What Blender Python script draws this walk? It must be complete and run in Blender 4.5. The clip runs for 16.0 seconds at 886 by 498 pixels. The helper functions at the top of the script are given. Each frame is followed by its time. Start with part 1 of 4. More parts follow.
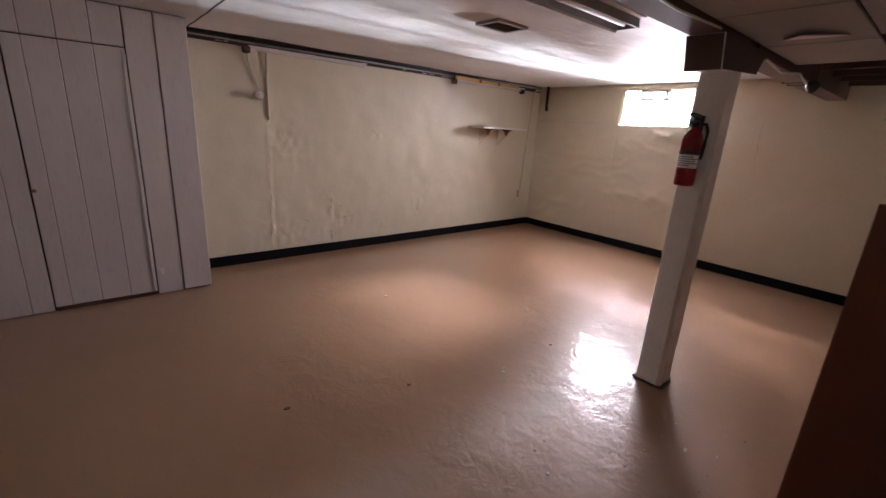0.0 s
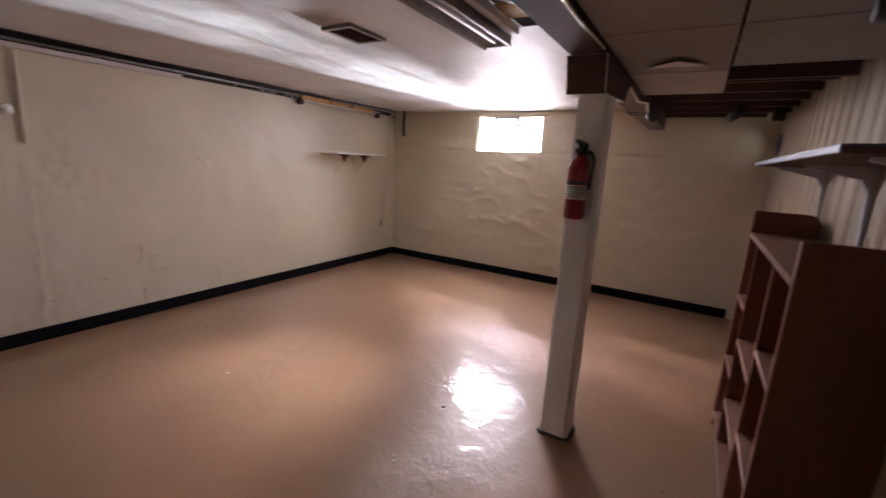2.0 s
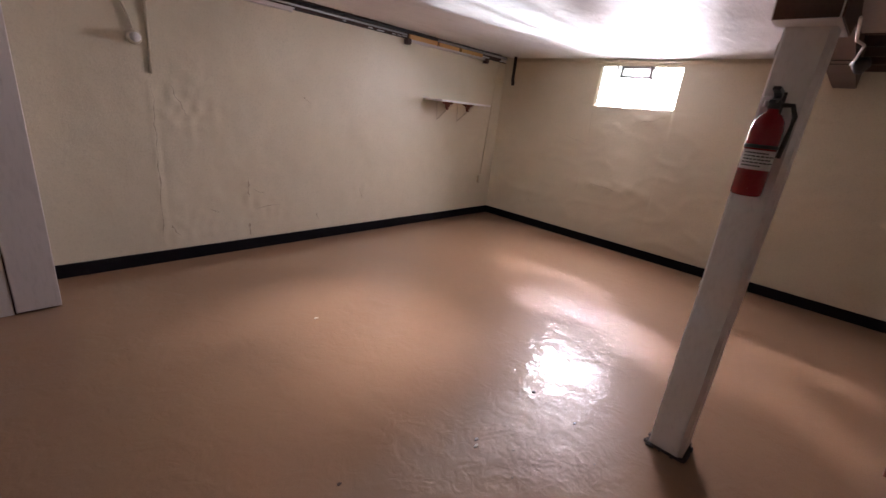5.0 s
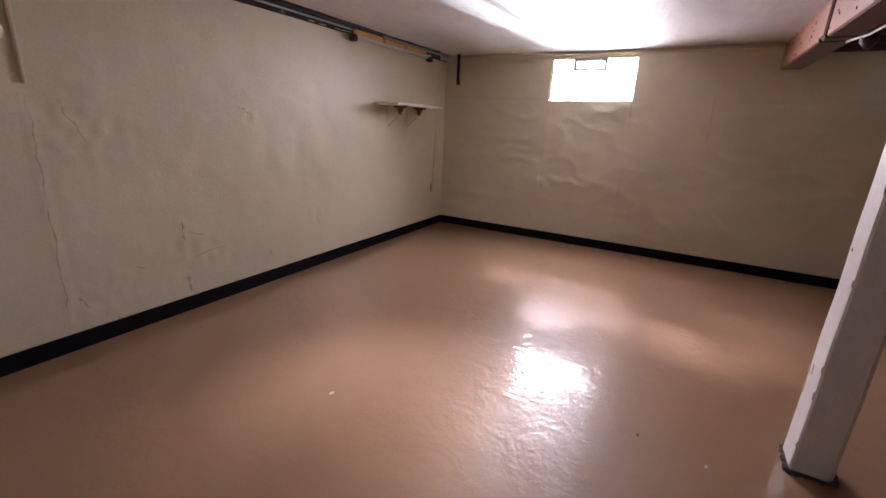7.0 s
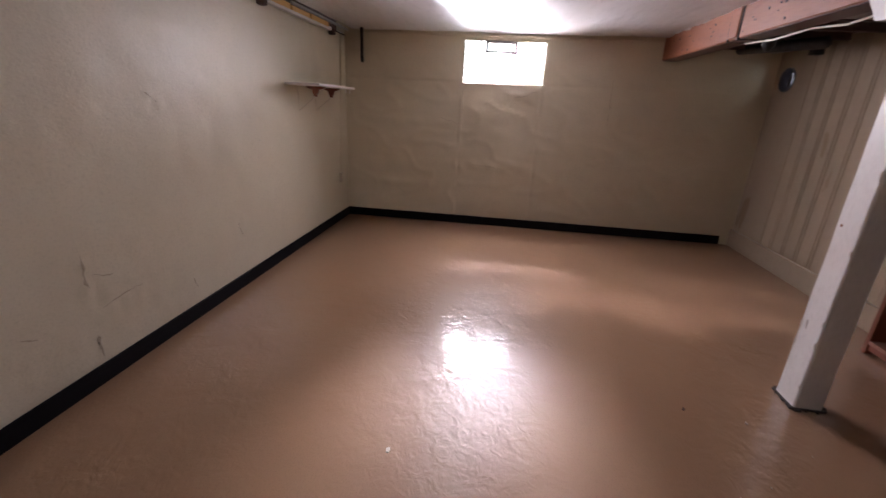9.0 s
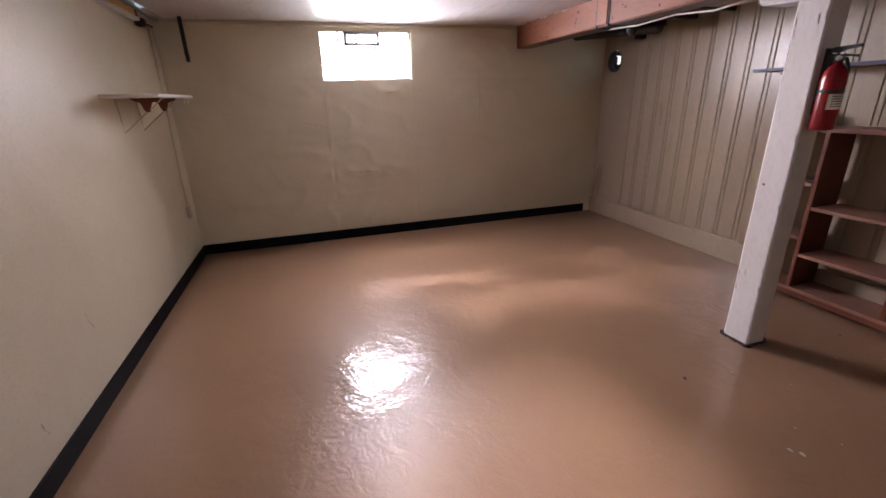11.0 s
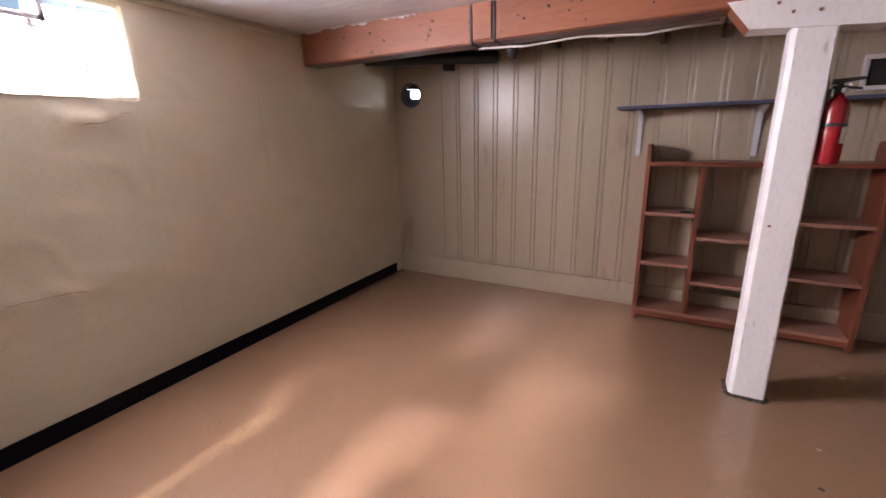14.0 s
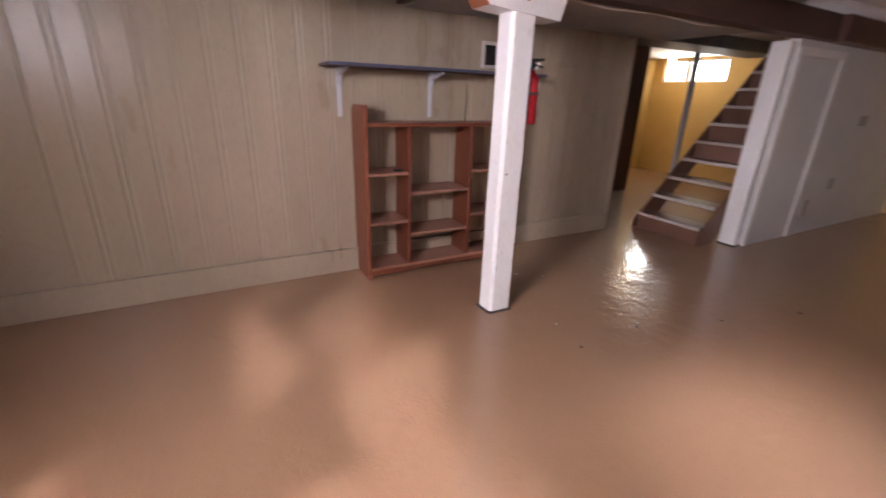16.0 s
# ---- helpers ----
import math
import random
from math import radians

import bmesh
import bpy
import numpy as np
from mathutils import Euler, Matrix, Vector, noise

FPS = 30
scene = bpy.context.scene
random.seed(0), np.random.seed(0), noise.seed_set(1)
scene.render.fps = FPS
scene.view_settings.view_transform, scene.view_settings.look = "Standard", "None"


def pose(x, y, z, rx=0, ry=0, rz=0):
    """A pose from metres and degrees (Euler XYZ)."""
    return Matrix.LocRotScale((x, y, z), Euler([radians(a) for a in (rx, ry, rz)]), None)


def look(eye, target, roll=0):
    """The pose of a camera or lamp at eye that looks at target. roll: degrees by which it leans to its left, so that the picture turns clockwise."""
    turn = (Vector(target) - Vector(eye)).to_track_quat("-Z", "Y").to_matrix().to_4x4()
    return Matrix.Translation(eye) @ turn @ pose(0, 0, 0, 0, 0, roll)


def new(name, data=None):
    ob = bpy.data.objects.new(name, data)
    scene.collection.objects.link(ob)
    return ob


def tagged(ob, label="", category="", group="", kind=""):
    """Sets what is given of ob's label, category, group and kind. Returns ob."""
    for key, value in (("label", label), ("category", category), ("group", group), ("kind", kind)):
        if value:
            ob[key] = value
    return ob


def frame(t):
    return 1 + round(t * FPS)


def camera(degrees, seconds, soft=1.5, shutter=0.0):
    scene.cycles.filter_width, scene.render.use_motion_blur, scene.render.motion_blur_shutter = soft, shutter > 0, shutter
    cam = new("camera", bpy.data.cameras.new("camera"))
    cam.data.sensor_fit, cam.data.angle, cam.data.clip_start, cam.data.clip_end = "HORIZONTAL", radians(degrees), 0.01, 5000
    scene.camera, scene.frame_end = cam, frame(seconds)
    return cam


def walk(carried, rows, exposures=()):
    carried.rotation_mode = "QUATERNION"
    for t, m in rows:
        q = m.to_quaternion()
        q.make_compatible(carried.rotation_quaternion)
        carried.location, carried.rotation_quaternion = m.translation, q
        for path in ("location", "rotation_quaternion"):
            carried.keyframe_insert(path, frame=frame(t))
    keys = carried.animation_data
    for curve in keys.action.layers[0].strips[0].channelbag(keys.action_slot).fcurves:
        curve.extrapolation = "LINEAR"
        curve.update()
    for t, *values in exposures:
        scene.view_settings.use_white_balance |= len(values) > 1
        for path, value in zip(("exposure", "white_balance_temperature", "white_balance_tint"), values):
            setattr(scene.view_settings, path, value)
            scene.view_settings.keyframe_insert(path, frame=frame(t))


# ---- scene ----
cam = camera(93.1, 16.0, 1.5, 0.25)
PATH = [
    (0, (0.046, -0.068, 1.587), (1.292, 1.395, 1.033), 3.5),
    (0.5, (0.172, 0.171, 1.583), (1.344, 1.725, 1.124), 4.3),
    (0.8, (0.268, 0.303, 1.618), (1.371, 1.928, 1.237), 3.2),
    (1, (0.302, 0.327, 1.593), (1.415, 1.947, 1.222), 4.2),
    (1.5, (0.402, 0.361, 1.595), (1.705, 1.812, 1.154), 3.0),
    (2, (0.445, 0.388, 1.61), (2.13, 1.383, 1.197), 3.2),
    (2.5, (0.448, 0.363, 1.605), (2.337, 0.822, 1.135), 4.1),
    (2.8, (0.482, 0.373, 1.589), (2.394, 0.637, 1.065), 5.2),
    (3, (0.476, 0.339, 1.602), (2.385, 0.574, 1.055), 4.7),
    (3.5, (0.575, 0.388, 1.593), (2.425, 0.935, 1.069), 3.5),
    (4, (0.659, 0.468, 1.594), (2.345, 1.399, 1.057), 4.2),
    (4.5, (0.697, 0.53, 1.543), (2.15, 1.782, 0.977), 4.6),
    (4.7, (0.657, 0.575, 1.555), (2.058, 1.858, 0.928), 6.0),
    (7, (0.623, 1.667, 1.459), (2.302, 2.588, 0.881), 2.6),
    (7.5, (0.56, 1.966, 1.504), (2.33, 2.638, 0.86), 0.3),
    (8, (0.581, 2.23, 1.483), (2.423, 2.79, 0.943), 1.5),
    (8.5, (0.648, 2.466, 1.527), (2.512, 2.938, 0.976), 1.4),
    (9, (0.598, 2.74, 1.514), (2.475, 2.966, 0.862), 2.9),
    (9.2, (0.586, 2.853, 1.528), (2.478, 2.875, 0.88), 2.0),
    (11.5, (1.447, 3.609, 1.551), (3.218, 2.987, 0.861), -1.6),
    (12, (1.807, 3.673, 1.549), (3.535, 2.958, 0.839), -1.4),
    (12.5, (2.164, 3.759, 1.565), (3.885, 3.007, 0.877), -0.6),
    (13, (2.547, 3.866, 1.585), (4.091, 2.762, 0.955), 0.3),
    (13.5, (2.958, 3.822, 1.532), (4.178, 2.337, 0.976), 0.8),
    (14, (3.352, 3.701, 1.542), (4.292, 2.017, 1.011), -1.5),
    (14.5, (3.722, 3.642, 1.537), (4.08, 1.776, 0.913), -0.4),
    (15, (4.056, 3.496, 1.512), (4.069, 1.58, 0.94), -0.3),
    (15.2, (4.163, 3.394, 1.54), (4.03, 1.483, 0.965), -0.6),
    (15.5, (4.347, 3.304, 1.497), (4.057, 1.431, 0.858), 0.7),
    (15.8, (4.488, 3.254, 1.511), (3.881, 1.48, 0.813), 1.4),
    (16, (4.589, 3.238, 1.518), (3.688, 1.594, 0.824), 1.9),
]
EXPOSURES = [(0.0, 0.10), (2.0, -0.02), (3.0, -0.06), (3.5, -0.02), (4.0, 0.04), (7.0, -0.14), (8.5, -0.22), (9.0, -0.46), (11.5, -0.05), (12.5, 0.12), (14.0, 0.17), (15.0, 0.06), (16.0, 0.24)]
walk(cam, [(t, look(eye, target, roll)) for t, eye, target, roll in PATH], EXPOSURES)

# ---- light ----
world = bpy.data.worlds.new("daylight")
scene.world = world
world.use_nodes = True
wn = world.node_tree.nodes
sky = wn.new("ShaderNodeTexSky")
sky.sky_type = "NISHITA"
sky.sun_disc = False
sky.sun_elevation = radians(66)
sky.sun_rotation = radians(90)
wn["Background"].inputs["Strength"].default_value = 0.10
world.node_tree.links.new(sky.outputs[0], wn["Background"].inputs["Color"])


def area_lamp(name, eye, target, w, h, watts, colour, spread=180):
    data = bpy.data.lights.new(name, "AREA")
    data.shape, data.size, data.size_y = "RECTANGLE", w, h
    data.energy, data.color, data.spread = watts, colour, radians(spread)
    ob = new(name, data)
    ob.matrix_world = look(eye, target)
    return ob


sun = bpy.data.lights.new("sun", "SUN")
sun.energy, sun.angle, sun.color = 3.0, radians(2.0), (1.0, 0.95, 0.86)
new("sun", sun).matrix_world = look((20, 2.8, 45), (0, 2.8, 0))

DAY = (0.97, 0.88, 1.0)
area_lamp("window_daylight", (6.235, 2.785, 2.015), (4.2, 2.0, 0.78), 0.93, 0.44, 116, DAY, 142)
# lamps added outside, aimed up through the window to streak the ceiling
area_lamp("added_ground_bounce", (8.6, 3.1, 1.52), (6.11, 2.85, 1.95), 0.16, 0.10, 8, (0.88, 0.90, 1.0), 60)
area_lamp("ceiling_streak_lamp", (8.6, 3.05, 1.66), (6.11, 3.03, 1.88), 0.08, 0.05, 27, (0.84, 0.89, 1.0), 16)
# lamps added outside, each throwing the window's shape on the floor at (x, y)
# the last one is aimed on to brighten the white wall by the stairs
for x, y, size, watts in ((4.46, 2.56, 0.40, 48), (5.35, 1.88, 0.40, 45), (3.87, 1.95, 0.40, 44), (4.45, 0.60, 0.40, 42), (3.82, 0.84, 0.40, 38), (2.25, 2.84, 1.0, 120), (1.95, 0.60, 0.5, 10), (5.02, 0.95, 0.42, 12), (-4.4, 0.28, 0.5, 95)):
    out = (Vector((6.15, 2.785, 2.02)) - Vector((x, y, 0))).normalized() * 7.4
    area_lamp("floor_patch_lamp", Vector((6.15, 2.785, 2.02)) + out, (6.15, 2.785, 2.02), size, size * 0.8, watts, DAY, 30)
area_lamp("stair_window_daylight", (-4.36, -2.6, 2.1), (0, -0.2, 0.6), 1.2, 0.35, 4, (0.92, 0.95, 1.0))
area_lamp("round_vent_daylight", (5.88, -0.70, 1.93), (5.6, 0.6, 1.6), 0.22, 0.22, 1.2, (0.85, 0.92, 1.0))


# ---- materials ----
def rgba(c):
    return (c[0], c[1], c[2], 1.0)


def paint(name, a, b, rough=0.6, scale=3.0, fine=60.0, bump=0.15, dist=0.004, metal=0.0, stain=None, stain_at=0.62,
          stretch=(1, 1, 1), rough_var=0.1, per_piece=0.0, spec=0.5, detail=6.0):
    """A worn surface: two tones mixed by a broad noise, a fine grain, stains and relief."""
    m = bpy.data.materials.new(name)
    m.use_nodes = True
    n, l = m.node_tree.nodes, m.node_tree.links
    s = n["Principled BSDF"]
    s.inputs["Metallic"].default_value = metal
    s.inputs["Specular IOR Level"].default_value = spec
    co = n.new("ShaderNodeTexCoord")
    geo = n.new("ShaderNodeNewGeometry")
    mp = n.new("ShaderNodeMapping")
    mp.inputs["Scale"].default_value = stretch
    l.new(geo.outputs["Position"], mp.inputs["Vector"])

    def noisy(sc, det=detail, rg=0.55, d=0.0):
        t = n.new("ShaderNodeTexNoise")
        t.inputs["Scale"].default_value, t.inputs["Detail"].default_value = sc, det
        t.inputs["Roughness"].default_value, t.inputs["Distortion"].default_value = rg, d
        l.new(mp.outputs[0], t.inputs["Vector"])
        return t.outputs["Fac"]

    def ramp(src, lo, hi):
        r = n.new("ShaderNodeMapRange")
        r.inputs["From Min"].default_value, r.inputs["From Max"].default_value = lo, hi
        l.new(src, r.inputs["Value"])
        return r.outputs[0]

    def mix(fac, ca, cb, mode="MIX"):
        x = n.new("ShaderNodeMix")
        x.data_type, x.blend_type = "RGBA", mode
        for sock, v in ((x.inputs["Factor"], fac), (x.inputs["A"], ca), (x.inputs["B"], cb)):
            if isinstance(v, tuple):
                sock.default_value = rgba(v)
            elif isinstance(v, float):
                sock.default_value = v
            else:
                l.new(v, sock)
        return x.outputs["Result"]

    big, small = noisy(scale, d=0.4), noisy(fine)
    col = mix(ramp(big, 0.3, 0.7), a, b)
    dark = tuple(0.9 * v for v in a)
    col = mix(ramp(small, 0.5, 0.85), col, dark)
    if stain:
        col = mix(ramp(noisy(scale * 1.7, 8.0, 0.7, 0.8), stain_at, stain_at + 0.12), col, stain)
    if per_piece:
        info = n.new("ShaderNodeObjectInfo")
        r = n.new("ShaderNodeMapRange")
        r.inputs["To Min"].default_value, r.inputs["To Max"].default_value = 1 - per_piece, 1 + per_piece
        l.new(info.outputs["Random"], r.inputs["Value"])
        h = n.new("ShaderNodeHueSaturation")
        l.new(r.outputs[0], h.inputs["Value"])
        l.new(col, h.inputs["Color"])
        col = h.outputs[0]
    l.new(col, s.inputs["Base Color"])
    r = n.new("ShaderNodeMapRange")
    r.inputs["To Min"].default_value, r.inputs["To Max"].default_value = max(0.02, rough - rough_var), min(1, rough + rough_var)
    l.new(big, r.inputs["Value"])
    l.new(r.outputs[0], s.inputs["Roughness"])
    if bump:
        add = n.new("ShaderNodeMath")
        add.operation = "MULTIPLY_ADD"
        add.inputs[1].default_value = 0.25
        l.new(small, add.inputs[0])
        l.new(noisy(scale * 4, 8.0, 0.6, 0.3), add.inputs[2])
        bp = n.new("ShaderNodeBump")
        bp.inputs["Strength"].default_value, bp.inputs["Distance"].default_value = bump, dist
        l.new(add.outputs[0], bp.inputs["Height"])
        l.new(bp.outputs[0], s.inputs["Normal"])
    return m


def plain(name, c, rough=0.5, metal=0.0):
    return paint(name, c, tuple(min(1, v * 1.15) for v in c), rough, 6, 90, 0.06, 0.002, metal)


def glow(name, c, strength):
    m = bpy.data.materials.new(name)
    m.use_nodes = True
    s = m.node_tree.nodes["Principled BSDF"]
    s.inputs["Base Color"].default_value = rgba(c)
    s.inputs["Emission Color"].default_value = rgba(c)
    s.inputs["Emission Strength"].default_value = strength
    return m


def floor_paint():
    """Tan floor enamel: glossy, uneven, scuffed and flaked."""
    m = paint("floor_enamel", (0.266, 0.154, 0.089), (0.322, 0.191, 0.112), 0.42, 0.7, 130, 0.0, 0.0)
    n, l = m.node_tree.nodes, m.node_tree.links
    s = n["Principled BSDF"]
    geo = n.new("ShaderNodeNewGeometry")

    def noisy(sc, det, rg, d):
        t = n.new("ShaderNodeTexNoise")
        t.inputs["Scale"].default_value, t.inputs["Detail"].default_value = sc, det
        t.inputs["Roughness"].default_value, t.inputs["Distortion"].default_value = rg, d
        l.new(geo.outputs["Position"], t.inputs["Vector"])
        return t.outputs["Fac"]

    b1 = n.new("ShaderNodeBump")
    b1.inputs["Strength"].default_value, b1.inputs["Distance"].default_value = 0.44, 0.012
    l.new(noisy(5.5, 3.0, 0.5, 0.8), b1.inputs["Height"])
    b2 = n.new("ShaderNodeBump")
    b2.inputs["Strength"].default_value, b2.inputs["Distance"].default_value = 0.46, 0.0065
    mask = n.new("ShaderNodeMapRange")
    mask.inputs["From Min"].default_value, mask.inputs["From Max"].default_value = 0.42, 0.68
    mask.inputs["To Min"].default_value = 0.3
    l.new(noisy(1.6, 4.0, 0.6, 0.4), mask.inputs["Value"])
    times = n.new("ShaderNodeMath")
    times.operation = "MULTIPLY"
    l.new(mask.outputs[0], times.inputs[0])
    l.new(noisy(15.0, 2.5, 0.5, 1.6), times.inputs[1])
    l.new(times.outputs[0], b2.inputs["Height"])
    l.new(b1.outputs[0], b2.inputs["Normal"])
    l.new(b2.outputs[0], s.inputs["Normal"])
    r = n.new("ShaderNodeMapRange")
    r.inputs["From Min"].default_value, r.inputs["From Max"].default_value = 0.35, 0.7
    r.inputs["To Min"].default_value, r.inputs["To Max"].default_value = 0.05, 0.085
    l.new(noisy(2.2, 2.0, 0.5, 0.3), r.inputs["Value"])
    s.inputs["Coat Weight"].default_value = 1.0
    l.new(r.outputs[0], s.inputs["Coat Roughness"])
    l.new(b2.outputs[0], s.inputs["Coat Normal"])
    s.inputs["Specular IOR Level"].default_value = 0.22
    return m


CREAM, CREAM2 = (0.60, 0.535, 0.40), (0.665, 0.595, 0.455)
M_FLOOR = floor_paint()
M_PLASTER = paint("cream_wall_paint", CREAM, CREAM2, 0.46, 1.3, 75, 0.27, 0.016, 0, (0.50, 0.42, 0.31), 0.72)
M_CEIL = paint("white_ceiling_paint", (0.64, 0.61, 0.60), (0.71, 0.68, 0.68), 0.60, 1.8, 13, 0.55, 0.03, 0, (0.60, 0.52, 0.46), 0.66, (0.32, 1.1, 1.0), detail=3.0)
M_PANEL = paint("cream_panel_paint", (0.355, 0.283, 0.203), (0.415, 0.336, 0.247), 0.30, 2.0, 70, 0.16, 0.004, 0, (0.40, 0.33, 0.24), 0.68, (1, 1, 0.25), per_piece=0.05)
M_CLOSET = paint("white_plank_paint", (0.57, 0.515, 0.49), (0.64, 0.58, 0.555), 0.5, 2.2, 60, 0.2, 0.004, 0, (0.52, 0.46, 0.42), 0.67, (1, 1, 0.2), per_piece=0.04)
M_GROOVE = paint("grimy_groove_paint", (0.36, 0.295, 0.215), (0.43, 0.355, 0.265), 0.6, 3, 60, 0.2, 0.003)
M_WHITE = paint("white_post_paint", (0.74, 0.71, 0.70), (0.80, 0.78, 0.77), 0.42, 4, 60, 0.25, 0.005, 0, (0.60, 0.52, 0.46), 0.76, (1, 1, 0.4))
M_BASE = paint("black_vinyl", (0.004, 0.0035, 0.005), (0.007, 0.006, 0.009), 0.6, 5, 80, 0.12, 0.002, 0, (0.02, 0.018, 0.019), 0.70, spec=0.1)
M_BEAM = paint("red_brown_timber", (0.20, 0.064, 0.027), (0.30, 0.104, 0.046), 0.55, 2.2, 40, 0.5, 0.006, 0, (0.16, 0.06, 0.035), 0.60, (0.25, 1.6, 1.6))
M_ORANGE = paint("bare_yellow_pine", (0.62, 0.34, 0.11), (0.70, 0.42, 0.17), 0.6, 3, 50, 0.3, 0.003, 0, (0.40, 0.20, 0.07), 0.62, (0.3, 2, 2))
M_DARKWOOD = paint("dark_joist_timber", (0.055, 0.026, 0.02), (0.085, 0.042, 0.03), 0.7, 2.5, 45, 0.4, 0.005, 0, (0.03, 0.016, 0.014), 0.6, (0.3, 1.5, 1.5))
M_BOOK = paint("red_brown_bookcase_stain", (0.115, 0.030, 0.016), (0.19, 0.054, 0.026), 0.42, 2.4, 60, 0.2, 0.002, 0, (0.13, 0.042, 0.025), 0.62, (1, 1, 0.15))
M_BOOKSHELF = paint("worn_shelf_stain", (0.24, 0.11, 0.075), (0.32, 0.165, 0.115), 0.5, 4, 70, 0.2, 0.002, 0, (0.16, 0.07, 0.05), 0.6, (0.3, 1, 1))
M_SHELFWOOD = paint("dull_shelf_underside", (0.10, 0.062, 0.055), (0.14, 0.09, 0.08), 0.85, 4, 70, 0.2, 0.002, 0, (0.08, 0.05, 0.045), 0.6, (0.3, 1, 1), spec=0.15)
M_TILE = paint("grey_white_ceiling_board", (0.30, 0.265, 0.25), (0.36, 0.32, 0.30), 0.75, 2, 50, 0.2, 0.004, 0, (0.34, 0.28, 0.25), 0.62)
M_BLUETOP = paint("slate_blue_laminate", (0.05, 0.058, 0.11), (0.075, 0.083, 0.145), 0.5, 6, 90, 0.1, 0.002)
M_STEEL = paint("grey_white_bracket_enamel", (0.50, 0.51, 0.57), (0.58, 0.59, 0.64), 0.4, 8, 90, 0.1, 0.001)
M_METAL = paint("galvanised_pipe", (0.34, 0.33, 0.33), (0.44, 0.43, 0.42), 0.45, 8, 90, 0.15, 0.002, 0.7, (0.20, 0.13, 0.09), 0.6)
M_BLACK = paint("black_iron", (0.018, 0.016, 0.017), (0.035, 0.03, 0.03), 0.5, 12, 90, 0.2, 0.002, 0.3)
M_DIRT = paint("dark_sill_grime", (0.035, 0.028, 0.026), (0.07, 0.05, 0.042), 0.85, 9, 60, 0.6, 0.01, 0, (0.14, 0.10, 0.08), 0.64)
M_RED = paint("red_extinguisher_enamel", (0.24, 0.007, 0.013), (0.28, 0.010, 0.017), 0.25, 8, 90, 0.03, 0.001)
M_LABEL = plain("white_label", (0.72, 0.70, 0.70), 0.5)
M_RUBBER = plain("black_rubber", (0.014, 0.014, 0.016), 0.45)
M_YELLOW = paint("yellow_wall_paint", (0.66, 0.42, 0.13), (0.72, 0.48, 0.18), 0.6, 1.5, 40, 0.3, 0.008, 0, (0.55, 0.33, 0.10), 0.66)
M_STAIR = paint("worn_stair_tread", (0.15, 0.09, 0.07), (0.22, 0.14, 0.11), 0.45, 4, 60, 0.2, 0.003, 0, (0.32, 0.24, 0.20), 0.64, (0.5, 1, 1))
M_STRINGER = paint("brown_stair_paint", (0.13, 0.062, 0.04), (0.18, 0.09, 0.06), 0.5, 3, 60, 0.2, 0.003)
M_NOSE = paint("pale_worn_nosing", (0.42, 0.36, 0.32), (0.5, 0.44, 0.40), 0.5, 6, 60, 0.2, 0.003)
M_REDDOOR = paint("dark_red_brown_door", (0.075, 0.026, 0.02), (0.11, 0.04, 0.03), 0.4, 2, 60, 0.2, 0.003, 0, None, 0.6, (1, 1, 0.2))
M_GREY = paint("grey_column_paint", (0.28, 0.27, 0.27), (0.36, 0.34, 0.34), 0.5, 4, 60, 0.2, 0.003)
M_CORD = plain("cream_cord", (0.50, 0.44, 0.34), 0.5)
M_WIRE = plain("pale_cable", (0.62, 0.58, 0.54), 0.45)
M_BULB = glow("lit_bulb", (1.0, 0.86, 0.62), 14.0)
M_SKY = glow("bright_overcast_backdrop", (0.92, 0.95, 1.0), 12.0)
M_PLAINWALL = paint("white_wall_paint", (0.60, 0.58, 0.57), (0.67, 0.65, 0.64), 0.5, 1.5, 50, 0.3, 0.006, 0, (0.50, 0.46, 0.42), 0.68)
M_DUCT = paint("dull_duct_sheet", (0.10, 0.095, 0.10), (0.16, 0.15, 0.155), 0.5, 5, 70, 0.1, 0.002, 0.6)
M_SLEEVE = paint("blue_grey_sleeve", (0.06, 0.066, 0.095), (0.11, 0.12, 0.16), 0.4, 7, 70, 0.15, 0.002, 0.2)


def glass():
    m = bpy.data.materials.new("block_glass")
    m.use_nodes = True
    s = m.node_tree.nodes["Principled BSDF"]
    s.inputs["Base Color"].default_value = (0.95, 0.97, 0.98, 1)
    s.inputs["Transmission Weight"].default_value = 1.0
    s.inputs["Roughness"].default_value = 0.25
    s.inputs["IOR"].default_value = 1.2
    return m


M_GLASS = glass()


# ---- building helpers ----
def link(name, bm, material, parent=None, label="", smooth=False):
    me = bpy.data.meshes.new(name)
    bmesh.ops.recalc_face_normals(bm, faces=bm.faces)
    bm.to_mesh(me)
    bm.free()
    me.materials.append(material)
    if smooth:
        for p in me.polygons:
            p.use_smooth = True
    ob = new(name, me)
    if parent is not None:
        ob.parent = parent
    if label:
        tagged(ob, label)
    return ob


def part(name, bm, material, parent, label="", smooth=False):
    return link(name, bm, material, parent, label, smooth)


def thing(name, label, category, group="", kind="", at=(0, 0, 0)):
    ob = new(name)
    ob.location = at
    ob.empty_display_size = 0.1
    return tagged(ob, label, category, group, kind)


def block(x0, x1, y0, y1, z0, z1, bevel=0.0, bm=None, segs=1):
    own = bmesh.new()
    bmesh.ops.create_cube(own, size=1.0)
    for v in own.verts:
        v.co = Vector((x0 + (v.co.x + 0.5) * (x1 - x0), y0 + (v.co.y + 0.5) * (y1 - y0), z0 + (v.co.z + 0.5) * (z1 - z0)))
    if bevel:
        bmesh.ops.bevel(own, geom=list(own.edges), offset=bevel, segments=segs, affect="EDGES")
    return join(bm, own) if bm is not None else own


